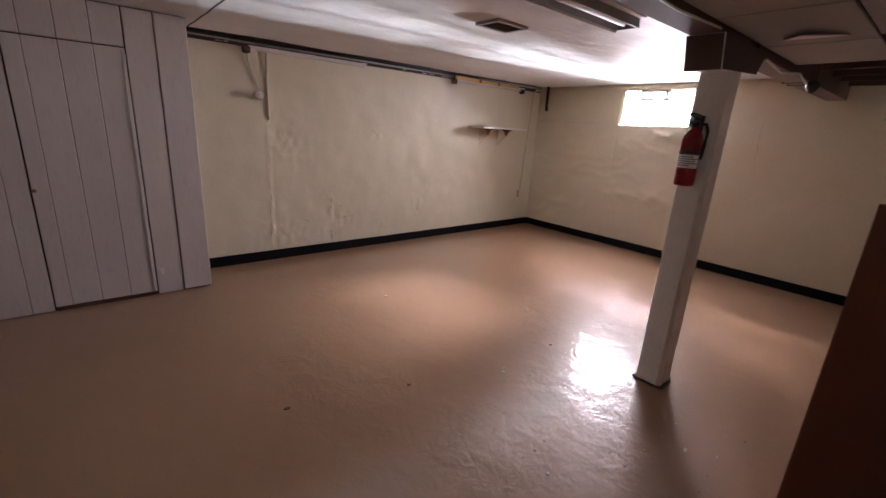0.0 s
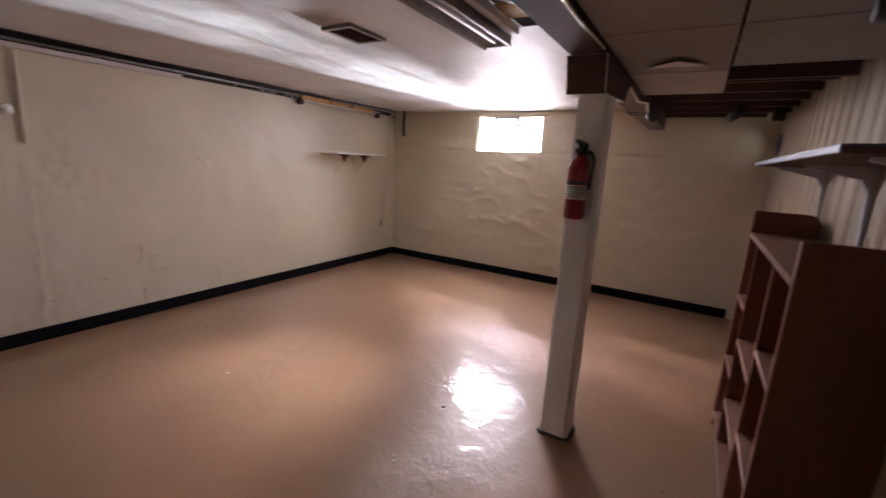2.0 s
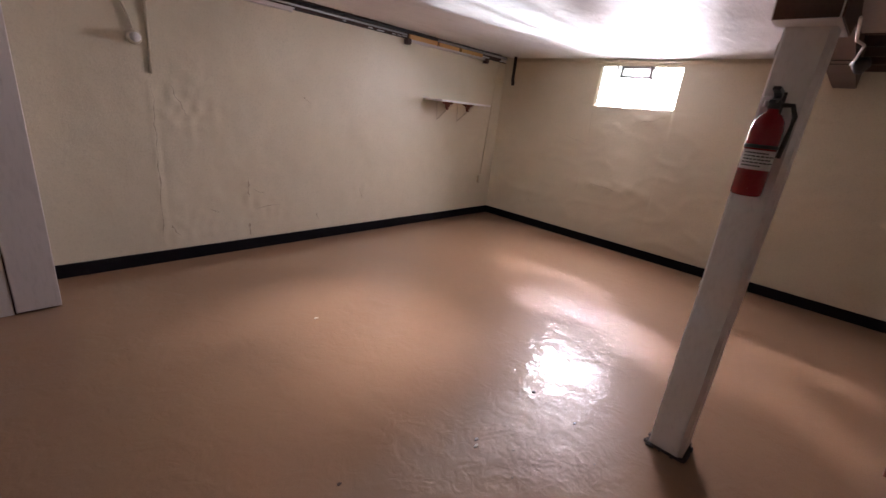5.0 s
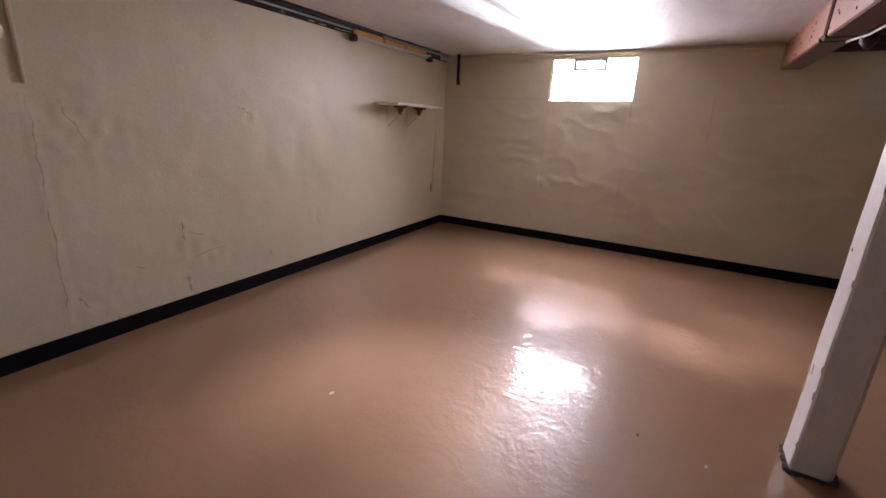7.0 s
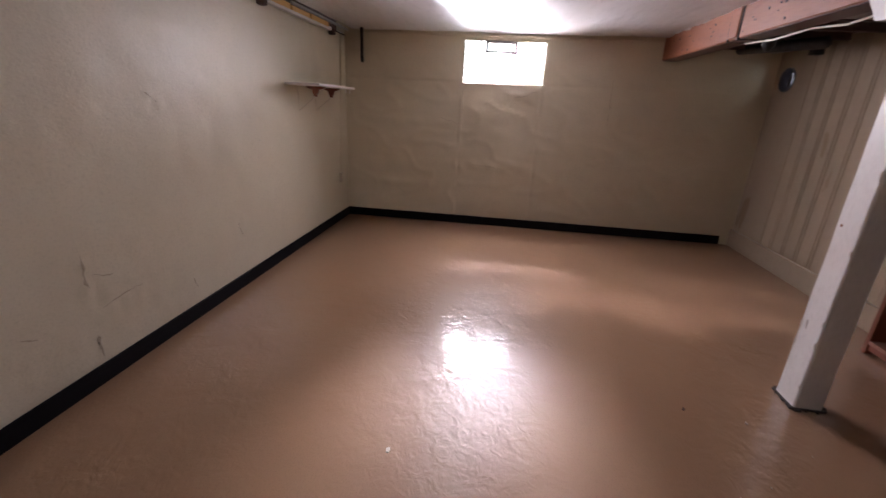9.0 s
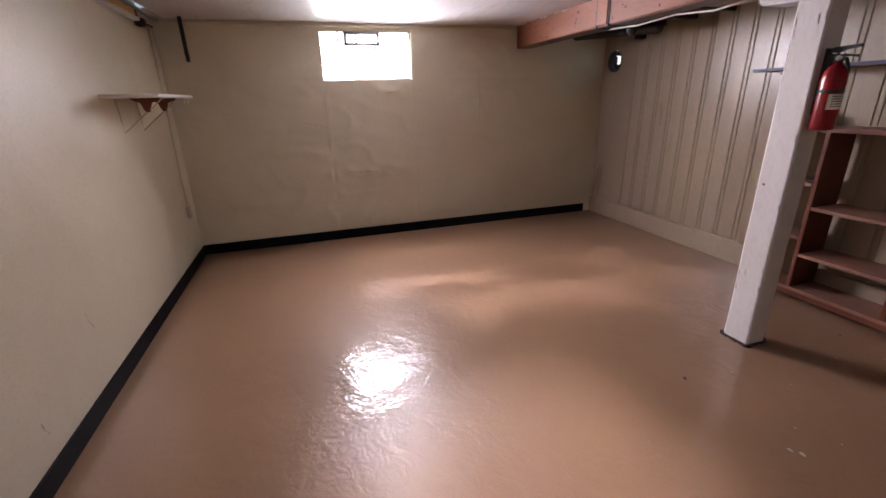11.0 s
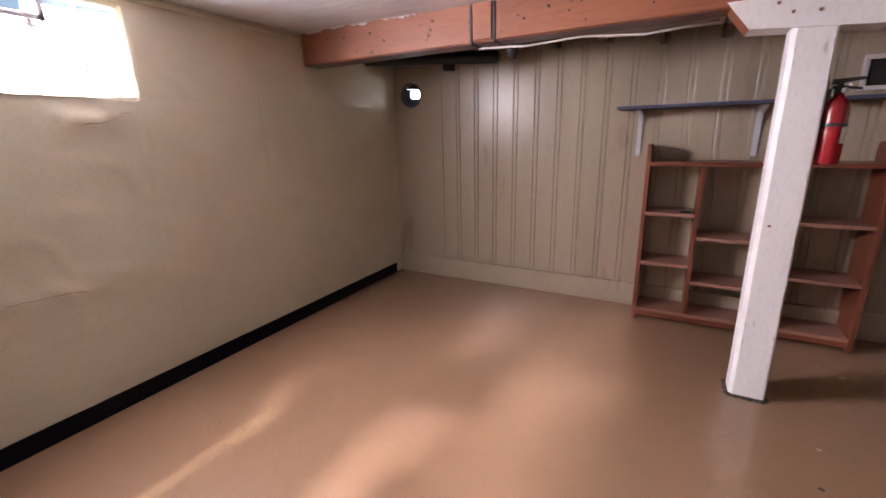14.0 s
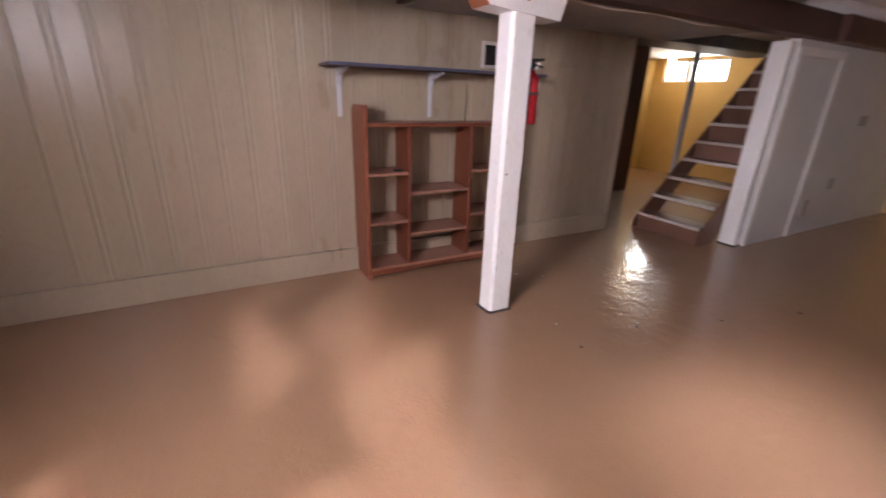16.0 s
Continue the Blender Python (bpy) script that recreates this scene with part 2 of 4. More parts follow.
def join(bm, other):
    me = bpy.data.meshes.new("tmp")
    other.to_mesh(me)
    other.free()
    bm.from_mesh(me)
    bpy.data.meshes.remove(me)
    return bm


def rod(a, b, r, sides=12, r2=None, bm=None):
    a, b = Vector(a), Vector(b)
    own = bmesh.new()
    bmesh.ops.create_cone(own, cap_ends=True, segments=sides, radius1=r, radius2=r if r2 is None else r2, depth=(b - a).length)
    m = Matrix.Translation((a + b) / 2) @ (b - a).to_track_quat("Z", "Y").to_matrix().to_4x4()
    own.transform(m)
    return join(bm, own) if bm is not None else own


def tube(points, r, sides=8):
    """A bent cable or pipe through the points."""
    bm = bmesh.new()
    pts = [Vector(p) for p in points]
    rings = []
    for i, p in enumerate(pts):
        d = (pts[min(i + 1, len(pts) - 1)] - pts[max(i - 1, 0)]).normalized()
        q = d.to_track_quat("Z", "Y")
        rings.append([bm.verts.new(p + q @ Vector((r * math.cos(2 * math.pi * k / sides), r * math.sin(2 * math.pi * k / sides), 0))) for k in range(sides)])
    for ra, rb in zip(rings, rings[1:]):
        for k in range(sides):
            bm.faces.new((ra[k], ra[(k + 1) % sides], rb[(k + 1) % sides], rb[k]))
    bm.faces.new(rings[0][::-1])
    bm.faces.new(rings[-1])
    return bm


def prism(outline, y0, y1, plane="xz"):
    """Extrudes an outline of (u, z) along the other axis."""
    bm = bmesh.new()
    def at(u, v, w):
        return (u, w, v) if plane == "xz" else ((w, u, v) if plane == "yz" else (u, v, w))
    a = [bm.verts.new(at(u, v, y0)) for u, v in outline]
    b = [bm.verts.new(at(u, v, y1)) for u, v in outline]
    bm.faces.new(a)
    bm.faces.new(b[::-1])
    for i in range(len(a)):
        j = (i + 1) % len(a)
        bm.faces.new((a[i], b[i], b[j], a[j]))
    return bm


def turned(profile, centre, sides=24):
    """A solid of revolution about z from (radius, z) pairs."""
    bm = bmesh.new()
    rings = []
    for r, z in profile:
        rings.append([bm.verts.new((centre[0] + r * math.cos(2 * math.pi * k / sides), centre[1] + r * math.sin(2 * math.pi * k / sides), centre[2] + z)) for k in range(sides)])
    for ra, rb in zip(rings, rings[1:]):
        for k in range(sides):
            bm.faces.new((ra[k], ra[(k + 1) % sides], rb[(k + 1) % sides], rb[k]))
    bm.faces.new(rings[0][::-1])
    bm.faces.new(rings[-1])
    return bm


def ticks(a, b, step, extra=()):
    n = max(1, round((b - a) / step))
    return sorted({round(a + (b - a) * i / n, 4) for i in range(n + 1)} | set(extra))


def rough_sheet(us, zs, place, swell, hole=None):
    """An uneven plaster face over the grid us x zs; place(u, z, d) gives the point, d metres proud."""
    bm = bmesh.new()
    grid = [[bm.verts.new(place(u, z, swell(u, z))) for z in zs] for u in us]
    for i in range(len(us) - 1):
        for j in range(len(zs) - 1):
            if hole and hole((us[i] + us[i + 1]) / 2, (zs[j] + zs[j + 1]) / 2):
                continue
            bm.faces.new((grid[i][j], grid[i + 1][j], grid[i + 1][j + 1], grid[i][j + 1]))
    return bm


def lump(u, z, seed, size, amount):
    return amount * noise.noise(Vector((u / size, z / size, seed)))


# ---- the setting ----
XF, YL, YP = 6.11, 4.755, -0.237      # far wall, plaster side wall, panelled wall
ZC, ZR = 2.33, 2.15                   # white ceiling, boarded ceiling past the beam
WX0, WX1, WY0, WY1 = -4.45, XF, -3.6, YL
WIN = (2.30, 3.27, 1.785, 2.255)

floor_bm = block(WX0 - 0.2, XF + 0.2, WY0 - 0.2, YL + 0.3, -0.15, 0.0)
tagged(link("floor", floor_bm, M_FLOOR), "glossy tan enamel painted concrete floor, scuffed", "floor", kind="structure")

# plaster side wall
def left_swell(u, z):
    d = lump(u, z, 1.3, 0.9, 0.010) + lump(u, z, 7.1, 0.22, 0.005) + lump(u, z, 3.9, 0.12, 0.0014)
    mid = 1.575 + 0.02 * noise.noise(Vector((0, z * 3, 5)))
    if z < 1.5:                                   # long vertical crack
        d += 0.006 * math.exp(-((u - mid) / 0.02) ** 2) * (0.6 + noise.noise(Vector((1, z * 7, 3)))) - 0.004 * math.exp(-((u - mid - 0.03) / 0.016) ** 2)
    low = max(0.0, 1 - z / 0.75) * max(0.0, min(1.0, (3.4 - u) / 1.2))    # flaking low on the wall
    flake = noise.noise(Vector((u * 13, z * 13, 8)))
    d += low * 0.010 * max(0.0, flake - 0.12)
    for cu, cz, ru, rz, a in ((2.30, 0.62, 0.035, 0.10, 0.012), (2.29, 0.20, 0.04, 0.07, 0.014), (2.42, 0.42, 0.22, 0.10, 0.008), (1.8, 1.35, 0.25, 0.22, 0.008), (3.6, 0.5, 0.08, 0.10, 0.008), (2.9, 1.45, 0.12, 0.06, 0.006), (1.70, 0.30, 0.20, 0.12, 0.008)):
        k = ((u - cu) / ru) ** 2 + ((z - cz) / rz) ** 2
        if k < 8:
            d += a * math.exp(-k) * 1.6 * noise.noise(Vector((u * 16, z * 16, 4)))
    return d


wall_left = rough_sheet(ticks(-0.7, 1.2, 0.06) + ticks(1.225, 3.9, 0.025) + ticks(3.95, XF, 0.05), ticks(0, 2.25, 0.03), lambda u, z, d: (u, YL - d, z), left_swell)
join(wall_left, block(-0.9, XF + 0.2, YL + 0.035, YL + 0.25, 0, 2.25))
tagged(link("wall_left", wall_left, M_PLASTER, smooth=True), "cream painted uneven plaster wall with stains", "wall", kind="structure")

# far wall with the glass block window
y0, y1, z0, z1 = WIN
far_us = ticks(-0.6, YL, 0.03, (y0, y1))
far_zs = ticks(0, 2.42, 0.03, (z0, z1))


def far_swell(u, z):
    d = lump(u, z, 2.2, 0.8, 0.013) + lump(u, z, 5.5, 0.25, 0.005) + 0.006 * (1 - min(1, 7 * abs(noise.noise(Vector((u * 2.2, z * 4.0, 9.5)))))) + 0.0055 * noise.noise(Vector((u * 4.0, z * 8.0, 3.3)))
    for cu, cz, ru, rz, a in ((2.55, 1.66, 0.22, 0.07, 0.035), (3.0, 0.78, 0.5, 0.06, 0.014), (2.62, 0.80, 0.18, 0.05, 0.012), (3.6, 1.30, 0.5, 0.05, 0.010), (4.1, 0.5, 0.4, 0.06, 0.012)):
        k = ((u - cu) / ru) ** 2 + ((z - cz) / rz) ** 2
        d += a * math.exp(-k) * (0.6 + 0.8 * noise.noise(Vector((u * 9, z * 9, 4))))
    return d


def far_place(u, z, d):
    if abs(u - y0) < 1e-3 or abs(u - y1) < 1e-3 or abs(z - z0) < 1e-3 or abs(z - z1) < 1e-3:
        d *= 0.3
    return (XF - d, u, z)


wall_far = rough_sheet(far_us, far_zs, far_place, far_swell, lambda u, z: y0 < u < y1 and z0 < z < z1)
for a, b, c, d in ((-0.6, y0, 0, 2.42), (y1, YL + 0.25, 0, 2.42), (y0, y1, 0, z0 - 0.06), (y0, y1, z1, 2.42)):
    block(XF + 0.035, XF + 0.105, a, b, c, d, 0, wall_far)
tagged(link("wall_far", wall_far, M_PLASTER, smooth=True), "cream painted lumpy foundation wall under a small window", "wall", kind="structure")
sill = rough_sheet(ticks(y0, y1, 0.03), [0, 0.33, 0.66, 1], lambda u, s, d: (XF - 0.012 + 0.06 * s, u, z0 + 0.012 * s - (0.012 if s < 0.1 else 0) + d),
                   lambda u, s: 0.010 * noise.noise(Vector((u * 8, s * 2, 9))) - (0.022 if 2.33 < u < 2.45 and s < 0.5 else 0))
tagged(link("window_sill", sill, M_PLASTER, smooth=True), "rough plastered sloping sill under the glass blocks", "sill", kind="structure")

# glass blocks with a small framed vent
window = thing("window_1", "bright glass block basement window with a small vent frame", "window", kind="structure")
GX = XF + 0.045
mortar = bmesh.new()
NY, NZ = 5, 3
dy, dz = (y1 - y0) / NY, (z1 - z0) / NZ
for i in range(NY + 1):
    block(GX + 0.02, GX + 0.032, max(y0, y0 + i * dy - 0.012), min(y1, y0 + i * dy + 0.012), z0, z1, 0, mortar)
for j in range(NZ + 1):
    block(GX + 0.021, GX + 0.031, y0, y1, max(z0, z0 + j * dz - 0.005), min(z1, z0 + j * dz + 0.005), 0, mortar)
part("mortar", mortar, M_LABEL, window, "pale mortar joints")
vent_cells = {(2, 2)}
pane_mesh = None
for i in range(NY):
    for j in range(NZ):
        if (i, j) in vent_cells:
            continue
        if pane_mesh is None:
            b = part("glass_block", block(0, 0.04, 0.006, dy - 0.006, 0.006, dz - 0.006, 0.008), M_GLASS, window)
            pane_mesh = b.data
        else:
            b = new("glass_block", pane_mesh)
            b.parent = window
        b.location = (GX + 0.005, y0 + i * dy, z0 + j * dz)
        b.visible_shadow = False
frame_bm = bmesh.new()
va, vb, vz = 2.635, 3.015, z0 + 2 * dz + 0.02
for a, b, c, d in ((va, vb, vz, vz + 0.026), (va, vb, z1 - 0.030, z1 - 0.004), (va, va + 0.03, vz, z1 - 0.004), (vb - 0.03, vb, vz, z1 - 0.004)):
    block(GX - 0.03, GX + 0.05, a, b, c, d, 0.003, frame_bm)
part("vent_frame", frame_bm, M_METAL, window, "grey metal hopper vent frame")
bd = tagged(link("backdrop", block(9.0, 9.02, -4, 10, -0.5, 2.7), M_SKY), "bright hazy daylight outside", "backdrop", kind="structure")

# black vinyl baseboards
bb = tagged(link("baseboard", block(0.80, XF - 0.014, YL - 0.018, YL - 0.003, 0.0, 0.11, 0.004), M_BASE), "black vinyl baseboard along the plaster wall", "baseboard", kind="structure")
bb2 = tagged(link("baseboard", block(XF - 0.018, XF - 0.003, -0.105, YL - 0.003, 0.0, 0.11, 0.004), M_BASE), "black vinyl baseboard along the far wall", "baseboard", kind="structure")

# panelled partition, with a round vent near the far corner
HX, HZ, HR, HS = 5.885, 1.933, 0.125, 0.14
backing = block(0.41, HX - HS, YP - 0.10, YP - 0.012, 0, 2.46)
block(HX - HS, HX + HS, YP - 0.10, YP - 0.012, 0, HZ - HS, 0, backing)
block(HX - HS, HX + HS, YP - 0.10, YP - 0.012, HZ + HS, 2.46, 0, backing)
block(HX + HS, XF, YP - 0.10, YP - 0.012, 0, 2.46, 0, backing)
panel = tagged(link("wall_panel", backing, M_GROOVE), "cream painted beaded board partition wall", "wall", kind="structure")


def board_mesh(w, z0, z1):
    """One board with a rounded bead groove near each edge."""
    o = [(0.0005, -0.012), (0.0005, 0.0), (0.012, 0.0), (0.0145, -0.0065), (0.019, -0.0085), (0.024, -0.0065), (0.0275, 0.0)]
    return prism(o + [(w - u, v) for u, v in reversed(o)], z0, z1, "xy")


# the boards run from both ends of the wall and meet in a run of wider ones behind the bookcase
board_runs = ((1.82 - 7 * 0.1995, 0.1995, 7), (1.82, 0.2153, 7), (3.327, 0.2008, 11))
for k, (x, w, count) in enumerate(board_runs):
    shared = None
    for i in range(count):
        if k == 0 and i == 4:                     # a board pieced together from two lengths
            for za, zb in ((0.20, 1.783), (1.787, 2.45)):
                part("board", board_mesh(w, za, zb), M_PANEL, panel).location = (x + i * w, YP, 0)
            continue
        if shared is None:
            o = part("board", board_mesh(w, 0.20, 2.45), M_PANEL, panel)
            shared = o.data
        else:
            o = new("board", shared)
            o.parent = panel
        o.location = (x + i * w, YP, 0)
part("base_rail", block(0.43, XF - 0.004, YP - 0.010, YP + 0.032, 0.0, 0.205, 0.004), M_PANEL, panel, "plain cream rail at the floor")
part("end_trim", block(0.375, 0.423, YP - 0.13, YP + 0.012, 0.0, 2.40, 0.004), M_PANEL, panel)
last = 3.327 + 11 * 0.2008
sheet = bmesh.new()
for a, b, c, d in ((last, HX - HS, 0.206, 2.45), (HX - HS, HX + HS, 0.206, HZ - HS), (HX - HS, HX + HS, HZ + HS, 2.45), (HX + HS, XF - 0.004, 0.206, 2.45)):
    block(a, b, YP - 0.012, YP - 0.003, c, d, 0, sheet)
KS = 32
ring_a, ring_b = [], []
for k in range(KS):
    c, s = math.cos(2 * math.pi * k / KS), math.sin(2 * math.pi * k / KS)
    q = HS / max(abs(c), abs(s))
    ring_a.append(sheet.verts.new((HX + HR * c, YP - 0.003, HZ + HR * s)))
    ring_b.append(sheet.verts.new((HX + q * c, YP - 0.003, HZ + q * s)))
for k in range(KS):
    j = (k + 1) % KS
    sheet.faces.new((ring_a[k], ring_a[j], ring_b[j], ring_b[k]))
part("corner_sheet", sheet, M_PANEL, panel)

vent = thing("round_vent", "blue-grey round wall vent with daylight behind a loose flap", "vent")
sleeve = bmesh.new()
ring_a, ring_b, ring_c, ring_d = [], [], [], []
for k in range(KS):
    c, s = math.cos(2 * math.pi * k / KS), math.sin(2 * math.pi * k / KS)
    for ring, r, y in ((ring_a, HR - 0.002, YP + 0.012), (ring_b, HR - 0.012, YP + 0.012), (ring_c, HR - 0.012, YP - 0.14), (ring_d, HR - 0.002, YP - 0.14)):
        ring.append(sleeve.verts.new((HX + r * c, y, HZ + r * s)))
for ra, rb in ((ring_a, ring_b), (ring_b, ring_c), (ring_c, ring_d), (ring_d, ring_a)):
    for k in range(KS):
        j = (k + 1) % KS
        sleeve.faces.new((ra[k], ra[j], rb[j], rb[k]))
part("sleeve", sleeve, M_SLEEVE, vent, "blue-grey round metal sleeve", True)
part("flap", prism([(HX - 0.112, HZ + 0.05), (HX + 0.112, HZ + 0.078), (HX + 0.112, HZ + 0.125), (HX - 0.112, HZ + 0.125)], YP - 0.07, YP - 0.06), M_BLACK, vent, "dark tilted flap of the vent")
part("side_flap", prism([(HX + 0.062, HZ - 0.11), (HX + 0.118, HZ - 0.11), (HX + 0.118, HZ + 0.07), (HX + 0.052, HZ + 0.06)], YP - 0.08, YP - 0.072), M_SLEEVE, vent)
part("lower_flap", block(HX - 0.11, HX + 0.11, YP - 0.095, YP - 0.082, HZ - 0.12, HZ - 0.028, 0.004), M_SLEEVE, vent)
tagged(link("backdrop", block(5.2, 6.30, -0.93, -0.92, 1.5, 2.45), M_SKY), "bright daylight behind the wall vent", "backdrop", kind="structure")

# white ceiling of painted boards, sagging a little, ending short of the walls
def sag(u, v):
    return lump(u, v, 8.8, 1.3, 0.012) + lump(u, v, 2.1, 0.35, 0.006) + lump(u, v, 6.6, 0.1, 0.002)


ceil = rough_sheet(ticks(-4.4, XF - 0.004, 0.07), ticks(1.37, 4.66, 0.07), lambda u, v, d: (u, v, ZC - d), sag)
join(ceil, rough_sheet(ticks(2.73, XF - 0.004, 0.07), ticks(1.0, 1.37, 0.07), lambda u, v, d: (u, v, ZC - d), sag))
join(ceil, block(-4.45, XF - 0.004, 1.37, 4.66, ZC + 0.02, ZC + 0.035))
join(ceil, block(-4.45, -0.05, WY0, 1.21, ZC + 0.05, ZC + 0.07))
tagged(link("ceiling", ceil, M_CEIL, smooth=True), "white painted sagging ceiling boards, peeling in places", "ceiling", kind="structure")
tagged(link("ceiling_upper", block(-4.6, XF + 0.2, WY0 - 0.2, YL + 0.3, 2.52, 2.60), M_DARKWOOD), "dark timber subfloor above the ceiling", "ceiling", kind="structure")
seam = rough_sheet(ticks(2.25, 4.6, 0.06), [0, 1], lambda u, s, d: (0.875 + 0.012 * s + d, u, ZC - 0.012 - 0.004 * s), lambda u, s: 0.01 * noise.noise(Vector((u * 3, 0, 1))))
tagged(link("trim", seam, M_DARKWOOD), "open joint between two ceiling boards", "trim", kind="structure")
tagged(link("trim", block(-0.3, 2.72, 1.335, 1.372, ZC - 0.045, ZC - 0.008, 0.004), M_WHITE), "white edge moulding of the ceiling", "trim", kind="structure")
tagged(link("trim", block(XF - 0.03, XF - 0.006, 1.05, 4.60, ZC - 0.045, ZC - 0.018, 0.006), M_PLASTER), "cream cove strip over the window wall", "trim", kind="structure")

# dark gap above the plaster wall, with its pipes and boards
tagged(link("trim", block(-0.7, XF, YL - 0.002, YL + 0.20, 2.251, 2.262), M_DIRT), "grimy ledge on top of the plaster wall", "trim", kind="structure")
tagged(link("wall_top", block(-0.7, XF, YL + 0.10, YL + 0.16, 2.262, 2.52), M_DARKWOOD), "dark timber plate above the plaster wall", "wall", kind="structure")
for xa, xb, yy, zz, r, mt, lb in ((0.82, 6.05, 4.715, 2.318, 0.014, M_BLACK, "dark iron pipe along the ceiling edge"), (0.82, 4.1, 4.69, 2.282, 0.009, M_METAL, "thin galvanised conduit along the wall"), (4.6, 6.0, 4.68, 2.30, 0.013, M_METAL, "galvanised conduit near the corner")):
    tagged(link("pipe", rod((xa, yy, zz), (xb, yy, zz), r), mt, smooth=True), lb, "pipe")
tagged(link("wall_board", block(1.42, 2.74, YL - 0.055, YL - 0.012, 2.225, 2.262, 0.004), M_CLOSET), "long white painted cleat board on the wall", "board")
tagged(link("wall_board", block(4.14, 5.56, YL - 0.06, YL - 0.014, 2.222, 2.247, 0.004), M_CLOSET), "long white painted cleat board on the wall", "board")
for xa, xb, zt in ((4.17, 4.62, 2.30), (4.66, 5.02, 2.292), (5.06, 5.50, 2.302)):
    tagged(link("wood_block", block(xa, xb, YL - 0.05, YL - 0.016, 2.249, zt, 0.004), M_ORANGE), "bare yellow pine block above the wall cleat", "wood block")
for xa in (1.36, 4.10, 5.545):
    tagged(link("bracket_block", block(xa, xa + 0.07, YL - 0.085, YL - 0.012, 2.185, 2.248, 0.012), M_DARKWOOD), "small dark wooden block under the ceiling", "wood block")
rng = random.Random(4)
for i in range(26):
    x = rng.uniform(0.9, 6.0)
    w, h = rng.uniform(0.02, 0.09), rng.uniform(0.006, 0.02)
    tagged(link("rubble", block(x, x + w, YL + 0.003, YL + 0.03, 2.263, 2.263 + h, 0.002), (M_LABEL, M_METAL, M_CEIL)[i % 3]), "crumb of pale plaster on the dark ledge", "rubble", "rubble on the ledge")

# main beam over the post
beam = tagged(link("beam", block(3.10, XF + 0.05, 0.85, 1.005, 2.10, 2.36, 0.006), M_BEAM), "red-brown timber ceiling beam, plaster stuck to it", "beam", kind="structure")
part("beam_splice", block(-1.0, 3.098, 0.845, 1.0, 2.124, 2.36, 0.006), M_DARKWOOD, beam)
for x in (4.44, 4.60):
    st = block(x, x + 0.016, 0.828, 1.012, 2.089, 2.36, 0.002)
    part("strap", st, M_BLACK, beam, "black iron strap")
part("beam_run", block(-4.40, -1.004, 0.905, 1.06, 2.12, 2.36, 0.006), M_REDDOOR, beam)
# two thin boards darken the beam's back and underside: shade put into colour
part("back_face", block(3.10, XF - 0.004, 0.832, 0.8485, 2.10, 2.36, 0.004), M_DARKWOOD, beam, "back side of the beam, its shade put into the dark colour")
part("underside", block(3.24, XF - 0.004, 0.835, 0.995, 2.0935, 2.0985, 0.001), M_REDDOOR, beam, "underside of the beam, its shade put into the dark red-brown")
part("cleat", block(4.462, 4.594, 1.006, 1.02, 2.11, 2.33, 0.003), M_BEAM, beam)
fr = random.Random(9)
for i in range(13):
    x = 3.25 + i * 0.215 + fr.uniform(-0.06, 0.06)
    w, h = fr.uniform(0.10, 0.26), fr.uniform(0.008, 0.024)
    low = [(x + w * q / 9, 2.334 - h * fr.uniform(0.15, 1.0) * min(1, q, 9 - q)) for q in range(10)]
    part("plaster_scrap", prism([(x, 2.352), (x + w, 2.352)] + low[::-1], 1.0, 1.010 + fr.uniform(0.002, 0.010)), M_CEIL, beam, "torn white plaster edge")
for i in range(26):
    x, z = fr.uniform(3.3, 6.0), fr.uniform(2.13, 2.27)
    part("nail", rod((x, 1.0, z), (x, 1.009, z), fr.uniform(0.004, 0.010), 8), M_BLACK, beam)

# joists, boards and the open bay past the beam
for x in (1.2, 2.0, 2.75, 3.15, 3.55, 3.96, 4.36, 4.76, 5.16, 5.56, 5.96):
    tagged(link("joist", block(x - 0.022, x + 0.022, YP + 0.0, 0.838, ZR + 0.0125 if x < 3.9 else 2.22, 2.52, 0.004), M_DARKWOOD), "dark rough ceiling joist", "joist", "ceiling joists")
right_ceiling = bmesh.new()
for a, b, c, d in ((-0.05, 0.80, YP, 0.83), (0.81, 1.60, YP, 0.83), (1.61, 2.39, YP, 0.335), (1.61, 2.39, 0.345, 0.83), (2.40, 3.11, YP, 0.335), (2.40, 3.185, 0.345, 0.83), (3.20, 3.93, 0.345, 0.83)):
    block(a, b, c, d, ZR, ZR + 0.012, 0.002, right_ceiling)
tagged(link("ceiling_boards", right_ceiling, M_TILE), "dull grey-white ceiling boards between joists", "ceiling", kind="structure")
torn = bmesh.new()
tv = [torn.verts.new(p) for p in ((3.03, 0.71, ZR - 0.003), (3.05, 0.44, ZR - 0.003), (2.73, 0.56, ZR - 0.045), (3.035, 0.71, ZR + 0.004), (3.055, 0.44, ZR + 0.004), (2.735, 0.56, ZR - 0.039))]
for f in ((0, 1, 2), (5, 4, 3), (0, 3, 4, 1), (1, 4, 5, 2), (2, 5, 3, 0)):
    torn.faces.new([tv[i] for i in f])
tagged(link("torn_board", torn, M_CEIL), "torn white flap hanging from the ceiling board", "ceiling flap")
# added dark board: the beam's shade on the upper panelling built as colour
tagged(link("header_board", block(3.12, XF - 0.004, YP - 0.002, YP + 0.03, 2.27, 2.50, 0.004), M_DARKWOOD), "dark board for the beam's shade at the top of the panelled wall", "board")

